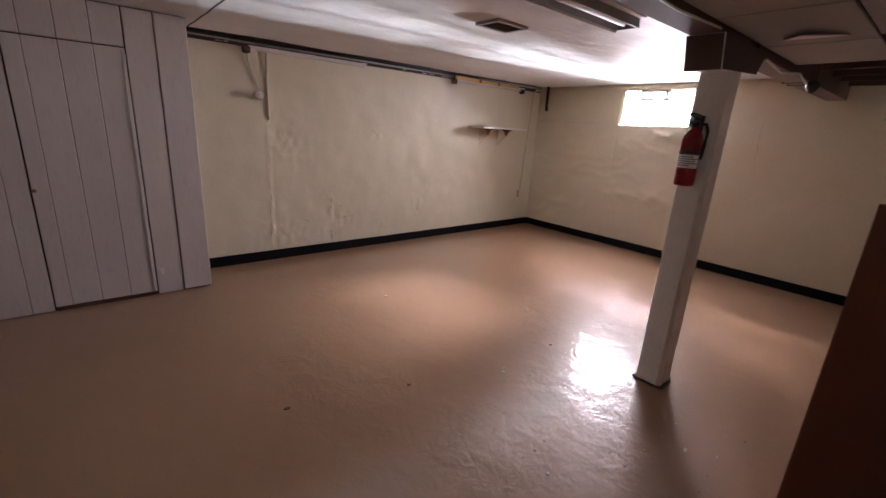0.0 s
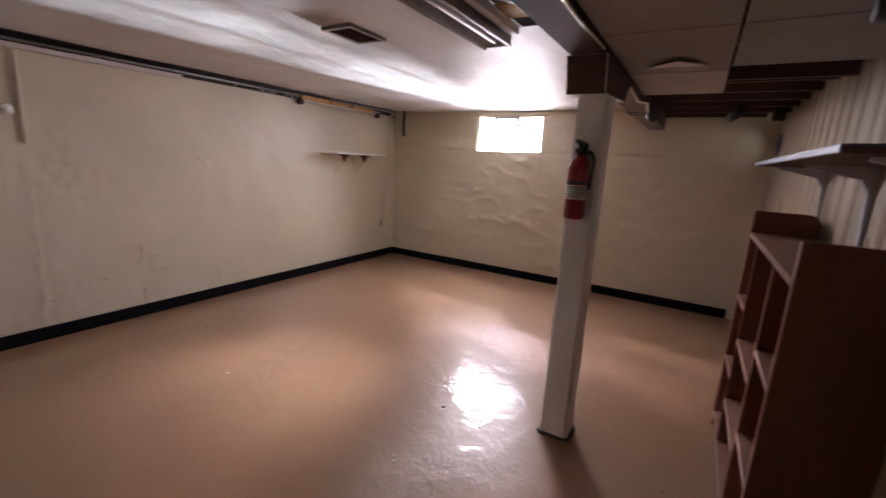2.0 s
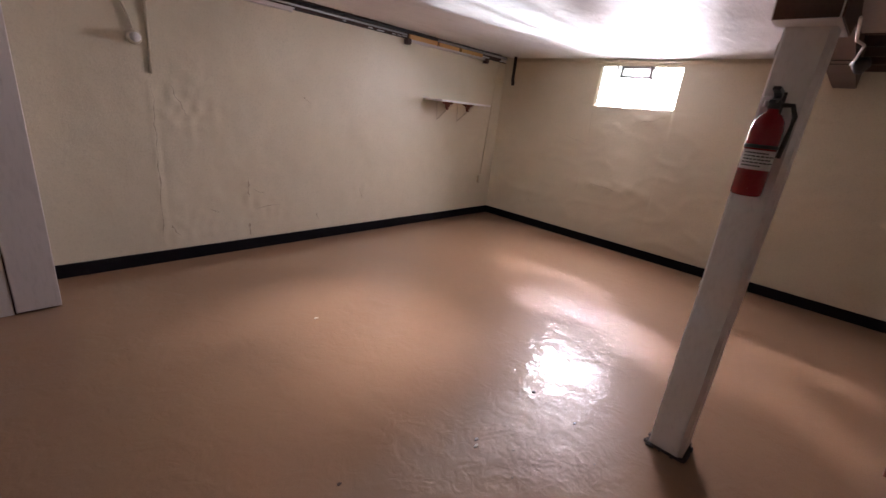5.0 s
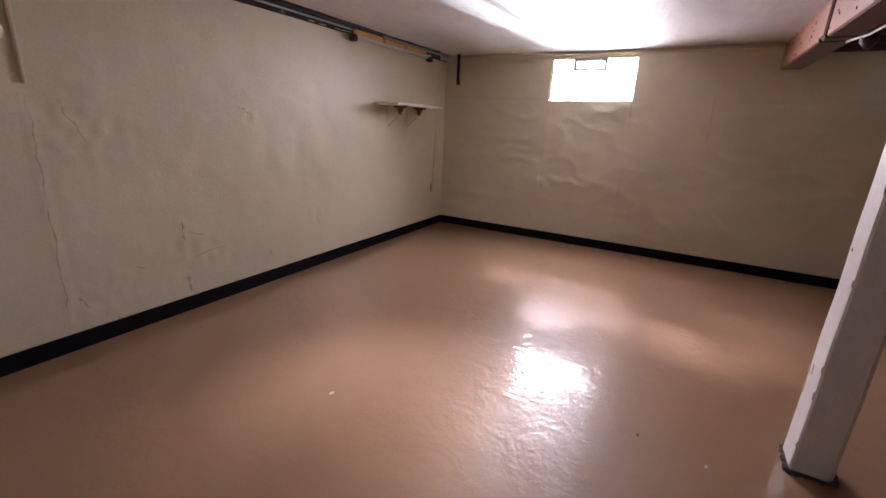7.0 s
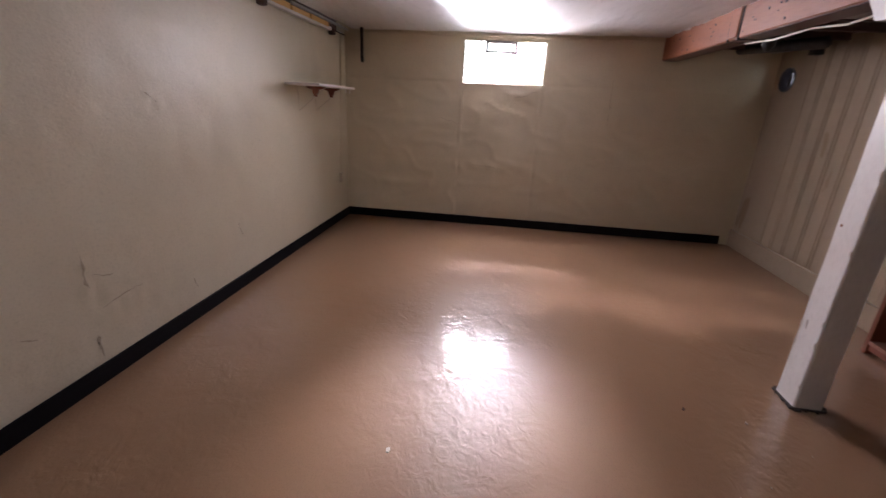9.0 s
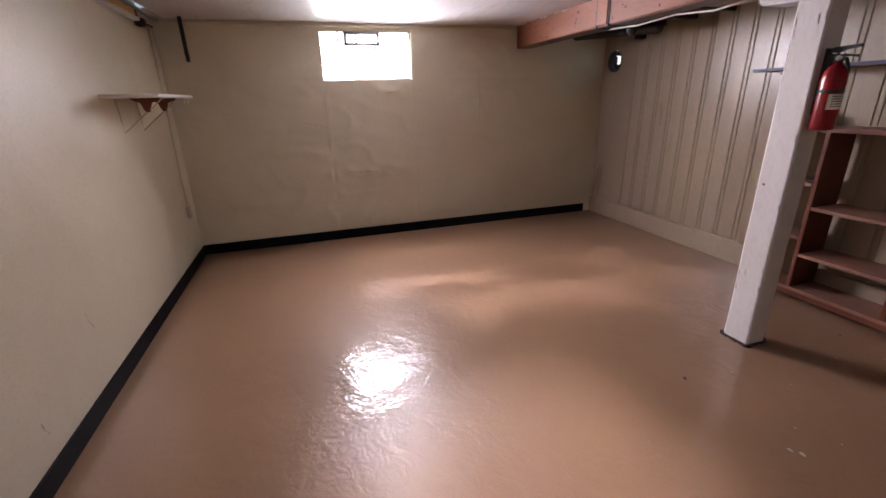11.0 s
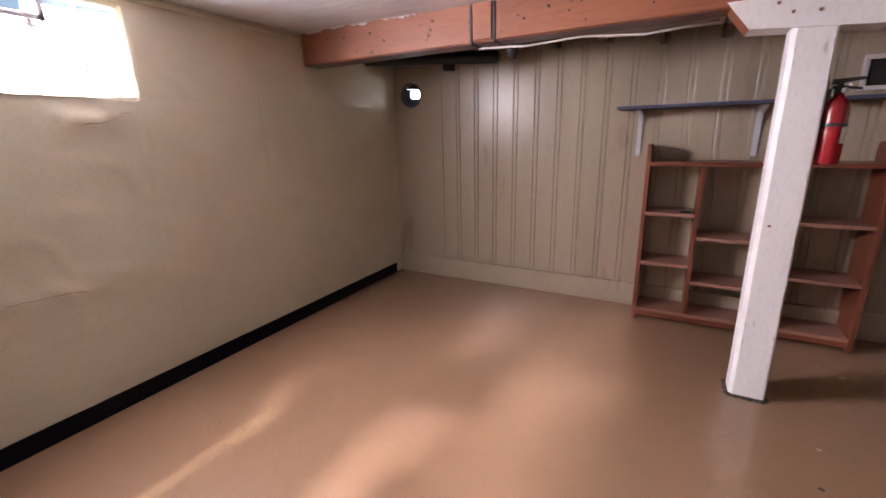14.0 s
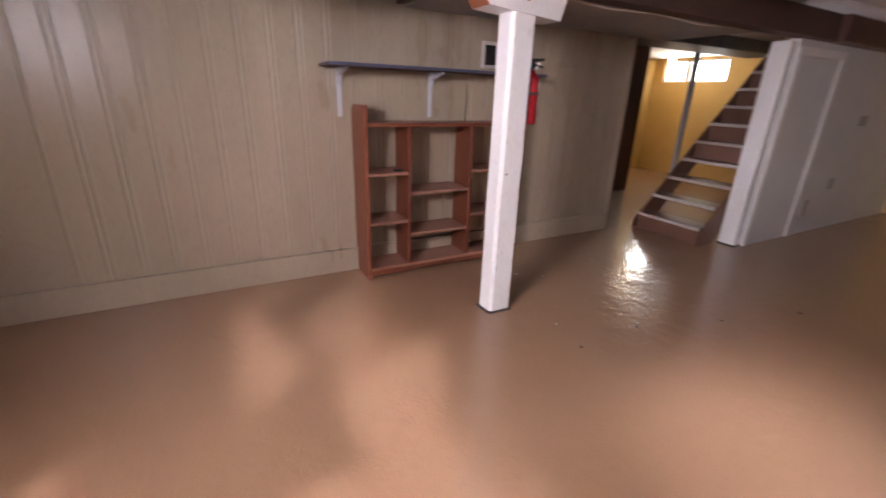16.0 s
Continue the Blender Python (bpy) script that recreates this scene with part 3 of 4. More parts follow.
# wires and fittings under the beam
tagged(link("cable", tube([(4.62, 0.86, 2.09), (4.3, 0.83, 2.075), (3.95, 0.80, 2.095), (3.6, 0.82, 2.06), (3.24, 0.815, 2.085)], 0.007), M_WIRE, smooth=True), "loose white cable sagging under the beam", "cable")
tagged(link("cable", tube([(2.5, 0.835, 2.13), (2.0, 0.83, 2.11), (1.5, 0.832, 2.13), (1.0, 0.83, 2.11), (0.4, 0.832, 2.13)], 0.006), M_CORD, smooth=True), "thin cord running under the dark beam", "cable")
tagged(link("lamp_socket", turned([(0.03, 0.0), (0.045, -0.02), (0.045, -0.05), (0.028, -0.075), (0.018, -0.09)], (4.40, 0.80, 2.10), 16), M_BLACK, smooth=True), "black lamp socket under the beam", "lamp socket")
tagged(link("tube_lamp", rod((5.42, -0.13, 2.215), (6.09, -0.13, 2.24), 0.034, 16), M_METAL, smooth=True), "dull grey tube running to the far wall", "pipe")
tagged(link("drain_pipe", rod((4.75, 0.20, 2.135), (XF - 0.01, 0.20, 2.235), 0.048, 18), M_BLACK, smooth=True), "black iron drain pipe sloping to the far wall", "pipe")
tagged(link("tube_end", block(5.335, 5.42, -0.18, -0.085, 2.12, 2.24, 0.006), M_BLACK), "black end block of the grey tube", "pipe end")
tagged(link("duct_stub", rod((2.16, YP + 0.0, 2.10), (2.16, 0.04, 2.10), 0.045, 20), M_BLACK, smooth=True), "black round duct stub at the panelled wall", "duct")

# fluorescent fitting, unlit
fit_ob = thing("ceiling_light", "unlit strip light with a dark tray and white edge", "ceiling light", at=(0, 0, 0))
part("tray", prism([(1.39, 2.245), (1.405, 2.30), (1.43, 2.322), (1.52, 2.322), (1.545, 2.30), (1.56, 2.245), (1.54, 2.245), (1.53, 2.29), (1.42, 2.29), (1.41, 2.245)], 1.20, 2.76, "yz"), M_METAL, fit_ob)
part("edge", block(1.20, 2.762, 1.541, 1.565, 2.233, 2.249, 0.003), M_LABEL, fit_ob, "white enamelled edge strip")
part("end_cap", block(2.76, 2.766, 1.395, 1.555, 2.248, 2.318, 0.002), M_METAL, fit_ob)
part("tube", rod((1.25, 1.475, 2.268), (2.72, 1.475, 2.268), 0.013), M_LABEL, fit_ob, "white unlit tube", True)
for k in range(9):
    x = 0.2 + 0.28 * k
    tagged(link("lath", block(x, x + 0.2, 1.02, 1.36, 2.338 + 0.004 * (k % 3), 2.352 + 0.004 * (k % 3), 0.003), (M_BEAM, M_DARKWOOD, M_ORANGE)[k % 3]), "rough lath in the gap beside the beam", "lath", "laths beside the beam")
tagged(link("cable", tube([(0.3, 1.2, 2.32), (0.9, 1.25, 2.27), (1.5, 1.12, 2.32), (2.1, 1.2, 2.26), (2.6, 1.1, 2.32)], 0.008), M_WIRE, smooth=True), "pale cable lying in the open ceiling gap", "cable")

# ceiling register
reg = thing("ceiling_vent", "small brown metal register in the white ceiling", "vent")
rb = bmesh.new()
for a, b, c, d in ((2.33, 2.65, 2.18, 2.205), (2.33, 2.65, 2.385, 2.41), (2.33, 2.355, 2.205, 2.385), (2.625, 2.65, 2.205, 2.385)):
    block(a, b, c, d, ZC - 0.020, ZC + 0.004, 0.003, rb)
part("frame", rb, M_TILE, reg)
for k in range(7):
    y = 2.215 + k * 0.025
    part("slat", prism([(y, ZC - 0.017), (y + 0.016, ZC - 0.005), (y + 0.018, ZC - 0.007), (y + 0.002, ZC - 0.019)], 2.355, 2.625, "yz"), M_DARKWOOD, reg)

# peeling ceiling paint near the closet
def curl(name, x, y, w, d, drop, label):
    bm = rough_sheet([0, 0.25, 0.5, 0.75, 1], [0, 0.25, 0.5, 0.75, 1], lambda u, v, k: (x + w * u * (1 - 0.3 * v), y + d * v + 0.05 * math.sin(5 * u), ZC - 0.014 - drop * v * v * (0.5 + u) - k), lambda u, v: 0.02 * noise.noise(Vector((u * 4 + x, v * 4, 1))))
    return tagged(link(name, bm, M_CEIL, smooth=True), label, "peeling paint")


curl("peeling_paint", 0.66, 2.62, 0.22, -0.30, 0.10, "sheet of white ceiling paint curling down")
curl("peeling_paint", 0.36, 2.74, 0.20, -0.16, 0.05, "flake of white ceiling paint hanging loose")
tagged(link("bare_patch", rough_sheet(ticks(0.34, 0.60, 0.05), ticks(2.40, 2.72, 0.05), lambda u, v, d: (u + d * 6, v + d * 5, ZC - 0.018), lambda u, v: 0.01 * noise.noise(Vector((u * 9, v * 9, 3)))), M_TILE), "bare brown patch where ceiling paint fell off", "bare patch")

# ---- the post ----
post = thing("post", "white painted timber post with a bracket cap, chipped", "post")
PX0, PX1, PY0, PY1 = 2.776, 2.950, 0.838, 0.996
shaft = bmesh.new()
ch = 0.02
outline = [(PX0 + ch, PY0), (PX1 - ch, PY0), (PX1, PY0 + ch), (PX1, PY1 - ch), (PX1 - ch, PY1), (PX0 + ch * 0.4, PY1), (PX0, PY1 - ch * 0.4), (PX0, PY0 + ch)]
prev = None
for z in ticks(0.012, 1.985, 0.09):
    ringv = [shaft.verts.new((x + 0.003 * noise.noise(Vector((x * 9, z * 4, 2))), y + 0.003 * noise.noise(Vector((y * 9, z * 4, 6))), z)) for x, y in outline]
    if prev:
        for k in range(len(ringv)):
            j = (k + 1) % len(ringv)
            shaft.faces.new((prev[k], prev[j], ringv[j], ringv[k]))
    else:
        shaft.faces.new(ringv[::-1])
    prev = ringv
shaft.faces.new(prev)
post_shaft = part("shaft", shaft, M_WHITE, post)
part("cap", prism([(2.60, 1.955), (3.12, 1.99), (3.225, 2.123), (2.55, 2.123)], 0.826, 1.012), M_WHITE, post, "white painted bracket cap with bare ends")
part("cap_end", prism([(3.1217, 1.991), (3.1245, 1.991), (3.2285, 2.122), (3.2262, 2.122)], 0.830, 1.008), M_BEAM, post, "bare sawn orange-brown wood end")
part("cap_end", prism([(2.596, 1.957), (2.599, 1.957), (2.5485, 2.121), (2.546, 2.121)], 0.830, 1.008), M_DARKWOOD, post)
# dark sheet over the white cap's back, where only shade falls
part("cap_back", prism([(2.602, 1.959), (3.118, 1.993), (3.222, 2.122), (2.553, 2.122)], 0.819, 0.8255), M_DARKWOOD, post, "back of the cap, its shade put into the dark colour")
foot = block(PX0 - 0.010, PX1 + 0.010, PY0 - 0.010, PY1 + 0.010, 0.0, 0.014, 0.005)
grit = random.Random(12)
for k in range(34):                                # crusts of paint and cement round the foot
    q = grit.uniform(0, 4)
    u = q % 1
    gx, gy = ((PX0 + u * (PX1 - PX0), PY0 - 0.012), (PX1 + 0.012, PY0 + u * (PY1 - PY0)), (PX0 + u * (PX1 - PX0), PY1 + 0.012), (PX0 - 0.012, PY0 + u * (PY1 - PY0)))[int(q)]
    g = grit.uniform(0.006, 0.016)
    block(gx - g, gx + g, gy - g * 0.8, gy + g * 0.8, 0.0, g * grit.uniform(0.7, 1.6), g * 0.45, foot)
part("foot", foot, M_DIRT, post, "dark scraped foot of the post")
for x, z in ((2.90, 1.03), (2.86, 2.04), (2.96, 2.045), (3.02, 2.09)):
    part("knot", rod((x, PY1 + (0.022 if z > 1.99 else -0.002), z), (x, PY1 + (0.0245 if z > 1.99 else 0.0015), z), 0.008, 10), M_BEAM, post_shaft)

wear = random.Random(21)
for k in range(12):
    z, w, h = wear.uniform(0.1, 1.9), wear.uniform(0.002, 0.005), wear.uniform(0.008, 0.026)
    x = wear.choice((PX0 + 0.012, PX1 - 0.024, wear.uniform(PX0 + 0.02, PX1 - 0.03)))
    o = [(x - w, z - h), (x + w * 0.6, z - h * 0.5), (x + w, z + h * 0.2), (x + w * 0.1, z + h), (x - w * 0.8, z + h * 0.4)]
    part("paint_chip", prism(o, PY1 - 0.004, PY1 + 0.0035), M_CLOSET, post_shaft)

# fire extinguisher on the post
ext = thing("fire_extinguisher", "red fire extinguisher with white label hung on the post", "fire extinguisher")
EX, EY = 2.718, 0.935
part("cylinder", turned([(0.045, 0.0), (0.052, 0.006), (0.0535, 0.02), (0.0535, 0.255), (0.048, 0.285), (0.034, 0.307), (0.021, 0.316), (0.019, 0.33)], (EX, EY, 1.345), 28), M_RED, ext, "", True)
label_bm = bmesh.new()
label_grid = [[label_bm.verts.new((EX + 0.0545 * math.cos(a), EY + 0.0545 * math.sin(a), z)) for z in (1.448, 1.522)] for a in [math.pi * (0.66 + 0.08 * k) for k in range(11)]]
for ca, cb in zip(label_grid, label_grid[1:]):
    label_bm.faces.new((ca[0], cb[0], cb[1], ca[1]))
label_band = part("label_band", label_bm, M_LABEL, ext, "white instruction label", True)
part("strap", turned([(0.055, 0.0), (0.0565, 0.002), (0.0565, 0.012), (0.055, 0.014)], (EX, EY, 1.528), 28), M_RUBBER, ext, "black strap", True)
for k, (w, z) in enumerate(((0.5, 1.508), (0.7, 1.496), (0.6, 1.484), (0.7, 1.472), (0.4, 1.460))):
    bars = bmesh.new()
    for j in range(8):
        a0 = math.pi * 0.75 + (j / 8) * w * math.pi
        a1 = math.pi * 0.75 + ((j + 0.8) / 8) * w * math.pi
        vs = [bars.verts.new((EX + 0.0552 * math.cos(a), EY + 0.0552 * math.sin(a), zz)) for a, zz in ((a0, z), (a1, z), (a1, z + 0.005), (a0, z + 0.005))]
        bars.faces.new(vs)
    part("print_bar", bars, M_RUBBER, label_band)
valve = part("valve", turned([(0.018, 0.0), (0.022, 0.006), (0.022, 0.028), (0.014, 0.034), (0.012, 0.05)], (EX, EY, 1.672), 16), M_RUBBER, ext, "black valve", True)
part("upper_lever", prism([(EX - 0.085, 1.735), (EX - 0.08, 1.748), (EX + 0.03, 1.742), (EX + 0.035, 1.720), (EX + 0.01, 1.716), (EX - 0.03, 1.728)], EY - 0.012, EY + 0.012), M_RUBBER, valve)
part("lower_lever", prism([(EX - 0.08, 1.690), (EX - 0.078, 1.701), (EX - 0.01, 1.712), (EX + 0.03, 1.712), (EX + 0.03, 1.698), (EX - 0.01, 1.699)], EY - 0.010, EY + 0.010), M_RUBBER, valve)
part("gauge", rod((EX - 0.012, EY + 0.02, 1.69), (EX - 0.016, EY + 0.032, 1.69), 0.012, 16), M_GREY, valve, "round pressure gauge", True)
part("hose", tube([(EX, EY - 0.02, 1.69), (EX + 0.0, EY - 0.055, 1.69), (EX - 0.01, EY - 0.072, 1.65), (EX - 0.012, EY - 0.070, 1.58), (EX - 0.012, EY - 0.064, 1.50)], 0.009), M_RUBBER, ext, "black hose", True)
part("pin", rod((EX - 0.03, EY + 0.014, 1.715), (EX - 0.03, EY + 0.04, 1.71), 0.005, 8), M_LABEL, valve)
part("wall_hook", block(EX + 0.03, PX0 + 0.001, EY - 0.012, EY + 0.012, 1.64, 1.70, 0.003), M_RUBBER, ext)
part("back_plate", block(PX0 - 0.012, PX0 + 0.001, EY - 0.02, EY + 0.02, 1.42, 1.74, 0.002), M_RUBBER, ext)

# ---- bookcase ----
book = thing("bookcase", "open-backed red-brown stained wooden bookcase, empty, against the panelling", "bookcase")
BX0, BX1, BY0, BY1, BT = 2.165, 3.568, YP + 0.003, 0.078, 0.030


def upright(name, x, z1, label=""):
    r = 0.05
    o = [(BY1, 0.0), (BY1, z1), (BY0 + r, z1), (BY0 + r * 0.4, z1 - r * 0.25), (BY0, z1 - r), (BY0, 0.21), (BY0 + 0.034, 0.21), (BY0 + 0.034, 0.0)]
    bm = prism(o, x, x + BT, "yz")
    bmesh.ops.bevel(bm, geom=list(bm.edges), offset=0.002, segments=1, affect="EDGES")
    return part(name, bm, M_BOOK, book, label)


upright("side_panel", BX0, 1.42)
upright("side_panel", BX1 - BT, 1.42)
part("divider", block(3.175, 3.203, BY0 + 0.034, BY1 - 0.004, 0.102, 1.262, 0.002), M_BOOK, book)
part("divider", block(2.585, 2.613, BY0 + 0.034, BY1 - 0.004, 0.102, 1.262, 0.002), M_BOOK, book)
part("top_shelf", block(BX0 + BT, BX1 - BT, BY0, BY1 - 0.002, 1.264, 1.290, 0.002), M_BOOKSHELF, book)
part("bottom_shelf", block(BX0 + BT, BX1 - BT, BY0 + 0.034, BY1 - 0.002, 0.074, 0.100, 0.002), M_BOOKSHELF, book)
part("kick_board", block(BX0 + BT, BX1 - BT, BY1 - 0.03, BY1 - 0.012, 0.03, 0.073, 0.002), M_BOOK, book)
for a, b, zs in ((3.205, BX1 - BT, (0.476, 0.880)), (2.615, 3.173, (0.350, 0.710)), (BX0 + BT, 2.583, (0.470, 0.868))):
    for z in zs:
        part("shelf", block(a, b, BY0, BY1 - 0.002, z, z + 0.025, 0.002), M_BOOKSHELF, book)
part("edge_strip", block(BX0 + BT, BX1 - BT, BY1 - 0.003, BY1 + 0.001, 1.262, 1.291, 0.001), M_BOOK, book)
tagged(link("small_object", block(3.225, 3.30, -0.02, 0.03, 0.905, 0.920, 0.005), M_RUBBER), "small flat black object lying on a shelf", "small object")

# wall shelf above the bookcase
ws = thing("wall_shelf", "long slate-blue edged shelf board on three metal brackets", "shelf")
part("shelf_board", prism([(1.74, YP + 0.001), (3.80, YP + 0.001), (3.805, 0.10), (1.87, 0.10)], 1.682, 1.700, "xy"), M_SHELFWOOD, ws, "brown wooden underside")
part("shelf_top", prism([(1.735, YP + 0.001), (3.805, YP + 0.001), (3.81, 0.105), (1.865, 0.105)], 1.7005, 1.7045, "xy"), M_BLUETOP, ws, "slate-blue laminate top")
part("front_edge", block(1.868, 3.807, 0.1003, 0.104, 1.684, 1.7003, 0.001), M_BLUETOP, ws)


def bracket(x, leg, arm, material, parent, wall, z, sign):
    o = [(wall, z), (wall + sign * arm, z), (wall + sign * arm, z - 0.012), (wall + sign * 0.05, z - 0.055), (wall + sign * 0.022, z - 0.11), (wall + sign * 0.012, z - leg), (wall, z - leg)]
    bm = prism(o, x - 0.017, x + 0.017, "yz")
    bmesh.ops.bevel(bm, geom=list(bm.edges), offset=0.002, segments=1, affect="EDGES")
    return part("bracket", bm, material, parent, "pale metal shelf bracket")


for x in (3.66, 2.87, 2.02):
    bracket(x, 0.36, 0.24, M_STEEL, ws, YP + 0.001, 1.681, 1)

# small framed vent in the panelling
pv = thing("wall_vent", "white framed return vent with dark slots in panelling", "vent")
VX0, VX1, VZ0, VZ1 = 2.03, 2.36, 1.745, 1.965
# the hollow is a flat black sheet, its shade put into the colour
part("backing", block(VX0 + 0.01, VX1 - 0.01, YP + 0.001, YP + 0.004, VZ0 + 0.01, VZ1 - 0.01), M_BLACK, pv, "black sheet for the shade behind the slots")
pf = bmesh.new()
for a, b, c, d in ((VX0, VX1, VZ0, VZ0 + 0.028), (VX0, VX1, VZ1 - 0.028, VZ1), (VX0, VX0 + 0.03, VZ0 + 0.028, VZ1 - 0.028), (VX1 - 0.03, VX1, VZ0 + 0.028, VZ1 - 0.028)):
    block(a, b, YP + 0.001, YP + 0.022, c, d, 0.003, pf)
part("frame", pf, M_CLOSET, pv)
part("louvre", block(2.187, 2.205, YP + 0.004, YP + 0.016, VZ0 + 0.028, VZ1 - 0.028, 0.002), M_CLOSET, pv)

# ---- plank closet ----
YC = 4.215
closet = tagged(link("closet_wall", block(-0.69, 0.785, YC + 0.022, YC + 0.06, 0.0, ZC - 0.004), M_DARKWOOD), "white painted vertical plank closet front", "wall", kind="structure")
part("side_board", block(0.762, 0.785, YC + 0.0605, YL - 0.02, 0.0, ZC - 0.012, 0.003), M_CLOSET, closet)


def plank(a, b, z0, z1, yy, parent, gap=0.004):
    return part("plank", block(a + gap / 2, b - gap / 2, yy, yy + 0.02, z0, z1, 0.003), M_CLOSET, parent)


for a, b in ((-0.69, -0.445), (-0.445, -0.315)):
    plank(a, b, 0.004, ZC - 0.012, YC, closet)
plank(0.378, 0.575, 0.004, ZC - 0.012, YC, closet)
part("corner_board", block(0.58, 0.803, YC - 0.006, YC + 0.0215, 0.014, ZC - 0.012, 0.004), M_CLOSET, closet)
door_cuts = (-0.308, -0.205, -0.016, 0.18, 0.372)
for a, b in zip(door_cuts, door_cuts[1:]):
    plank(a, b, 2.038, ZC - 0.012, YC, closet)
door = thing("door_1", "closed white plank closet door with a shaded gap below", "door", kind="structure")
for a, b in zip(door_cuts, door_cuts[1:]):
    plank(a, b, 0.035, 2.028, YC - 0.003, door, 0.003)
part("edge_batten", block(0.345, 0.358, YC - 0.009, YC - 0.0032, 0.04, 2.02, 0.002), M_CLOSET, door)
latch = part("latch", turned([(0.012, 0.0), (0.014, 0.004), (0.014, 0.012), (0.008, 0.018)], (0, 0, 0), 12), M_BEAM, door, "small worn latch knob")
latch.matrix_local = pose(-0.292, YC - 0.004, 0.965, 90, 0, 0)
tagged(link("outlet_plate", block(0.405, 0.435, YC - 0.009, YC - 0.001, 0.19, 0.235, 0.002), M_LABEL), "small white plate low on the closet planks", "plate")
# dark strip that paints in the shade of the gap below the door
tagged(link("threshold", block(-0.30, 0.365, YC + 0.002, YC + 0.02, 0.0, 0.03, 0.002), M_DARKWOOD), "dark strip for the shade in the gap under the closet door", "threshold")

# ---- fittings on the plaster wall ----
jb = thing("lamp_holder", "white porcelain lamp holder on a dark wall box", "lamp holder")
part("box", turned([(0.045, 0), (0.05, 0.006), (0.05, 0.035), (0.04, 0.045)], (0, 0, 0), 16), M_CORD, jb, "", True)
part("socket", turned([(0.030, 0.045), (0.033, 0.05), (0.033, 0.08), (0.024, 0.10)], (0, 0, 0), 16), M_LABEL, jb, "white porcelain socket", True)
jb.matrix_world = pose(1.50, YL - 0.004, 1.80, 90, 0, 0)
tagged(link("cable", tube([(1.40, YL - 0.03, 2.20), (1.42, YL - 0.015, 2.10), (1.47, YL - 0.012, 1.97), (1.50, YL - 0.016, 1.86)], 0.009), M_PLASTER, smooth=True), "painted cable running down to the lamp holder", "cable")
tagged(link("conduit", tube([(1.60, YL - 0.012, 2.22), (1.595, YL - 0.010, 1.9), (1.59, YL - 0.012, 1.56)], 0.010), M_PLASTER, smooth=True), "painted conduit down the plaster wall", "conduit")
tagged(link("conduit", tube([(5.93, YL - 0.014, 2.24), (5.90, YL - 0.014, 1.8), (5.86, YL - 0.012, 1.2), (5.825, YL - 0.014, 0.63)], 0.009), M_PLASTER, smooth=True), "painted conduit down to the corner outlet", "conduit")
out = thing("wall_outlet", "cream painted outlet box near the corner", "outlet")
part("box", block(5.765, 5.835, YL - 0.045, YL - 0.004, 0.50, 0.62, 0.006), M_CORD, out)
part("plate", block(5.770, 5.830, YL - 0.050, YL - 0.0452, 0.506, 0.614, 0.002), M_PLASTER, out)
tagged(link("iron_strap", prism([(5.955, 2.33), (5.985, 2.33), (5.985, 2.02), (6.0, 2.0), (6.0, 1.95), (5.965, 1.95), (5.965, 2.0), (5.955, 2.02)], 4.476, 4.506), M_BLACK), "dark iron strap hanging from the ceiling", "strap")

ls = thing("wall_shelf", "small white shelf on ornate brown brackets and wire", "shelf")
part("shelf_board", block(4.49, 5.45, 4.412, YL - 0.006, 1.618, 1.640, 0.004), M_WHITE, ls)
for x in (4.75, 5.15):
    o = [(4.47, 1.617), (4.66, 1.617), (4.645, 1.60), (4.60, 1.585), (4.59, 1.55), (4.578, 1.525), (4.555, 1.522), (4.545, 1.55), (4.53, 1.585), (4.485, 1.60)]
    part("bracket", prism(o, x - 0.010, x + 0.010, "yz"), M_BOOK, ls, "brown wooden scroll bracket")
    part("wire", tube([(x, 4.46, 1.612), (x + 0.0, 4.60, 1.50), (x, YL - 0.012, 1.385), (x, YL - 0.012, 1.50), (x - 0.02, YL - 0.012, 1.61)], 0.004, 6), M_CORD, ls, "bent wire brace", True)
for x in (5.22, 5.34):
    part("hook", tube([(x, 4.43, 1.616), (x, 4.43, 1.585), (x, 4.44, 1.575)], 0.004, 6), M_LABEL, ls, "", True)

# ---- wall scars and floor debris ----
M_CRACK = paint("brown_crack_stain", (0.40, 0.33, 0.24), (0.48, 0.41, 0.31), 0.8, 9, 60, 0.2, 0.002)


def crack(wall, u0, z0, u1, z1, width, seed):
    """A ragged narrow strip that follows a wall's face."""
    bm, steps = bmesh.new(), max(6, int(math.hypot(u1 - u0, z1 - z0) / 0.025))
    across = Vector((z1 - z0, u0 - u1)).normalized()
    rows = []
    for i in range(steps + 1):
        t = i / steps
        wander = 0.018 * noise.noise(Vector((t * 6, seed, 0))) + 0.006 * noise.noise(Vector((t * 21, seed, 3)))
        w = 0.65 * width * (0.25 + abs(noise.noise(Vector((t * 9, seed, 7)))) * 1.6) * min(1, 6 * t + 0.1, 6 * (1 - t) + 0.1)
        row = []
        for side in (-1, 0, 1):
            u = u0 + (u1 - u0) * t + across.x * (wander + side * w)
            z = z0 + (z1 - z0) * t + across.y * (wander + side * w)
            row.append(bm.verts.new((u, YL - left_swell(u, z) - 0.003, z) if wall == "left" else (XF - far_swell(u, z) - 0.004, u, z)))
        rows.append(row)
    for a, b in zip(rows, rows[1:]):
        bm.faces.new((a[0], a[1], b[1], b[0]))
        bm.faces.new((a[1], a[2], b[2], b[1]))
    return tagged(link("wall_crack", bm, M_CRACK), "thin brown crack in the painted plaster", "crack", "cracks in the plaster")


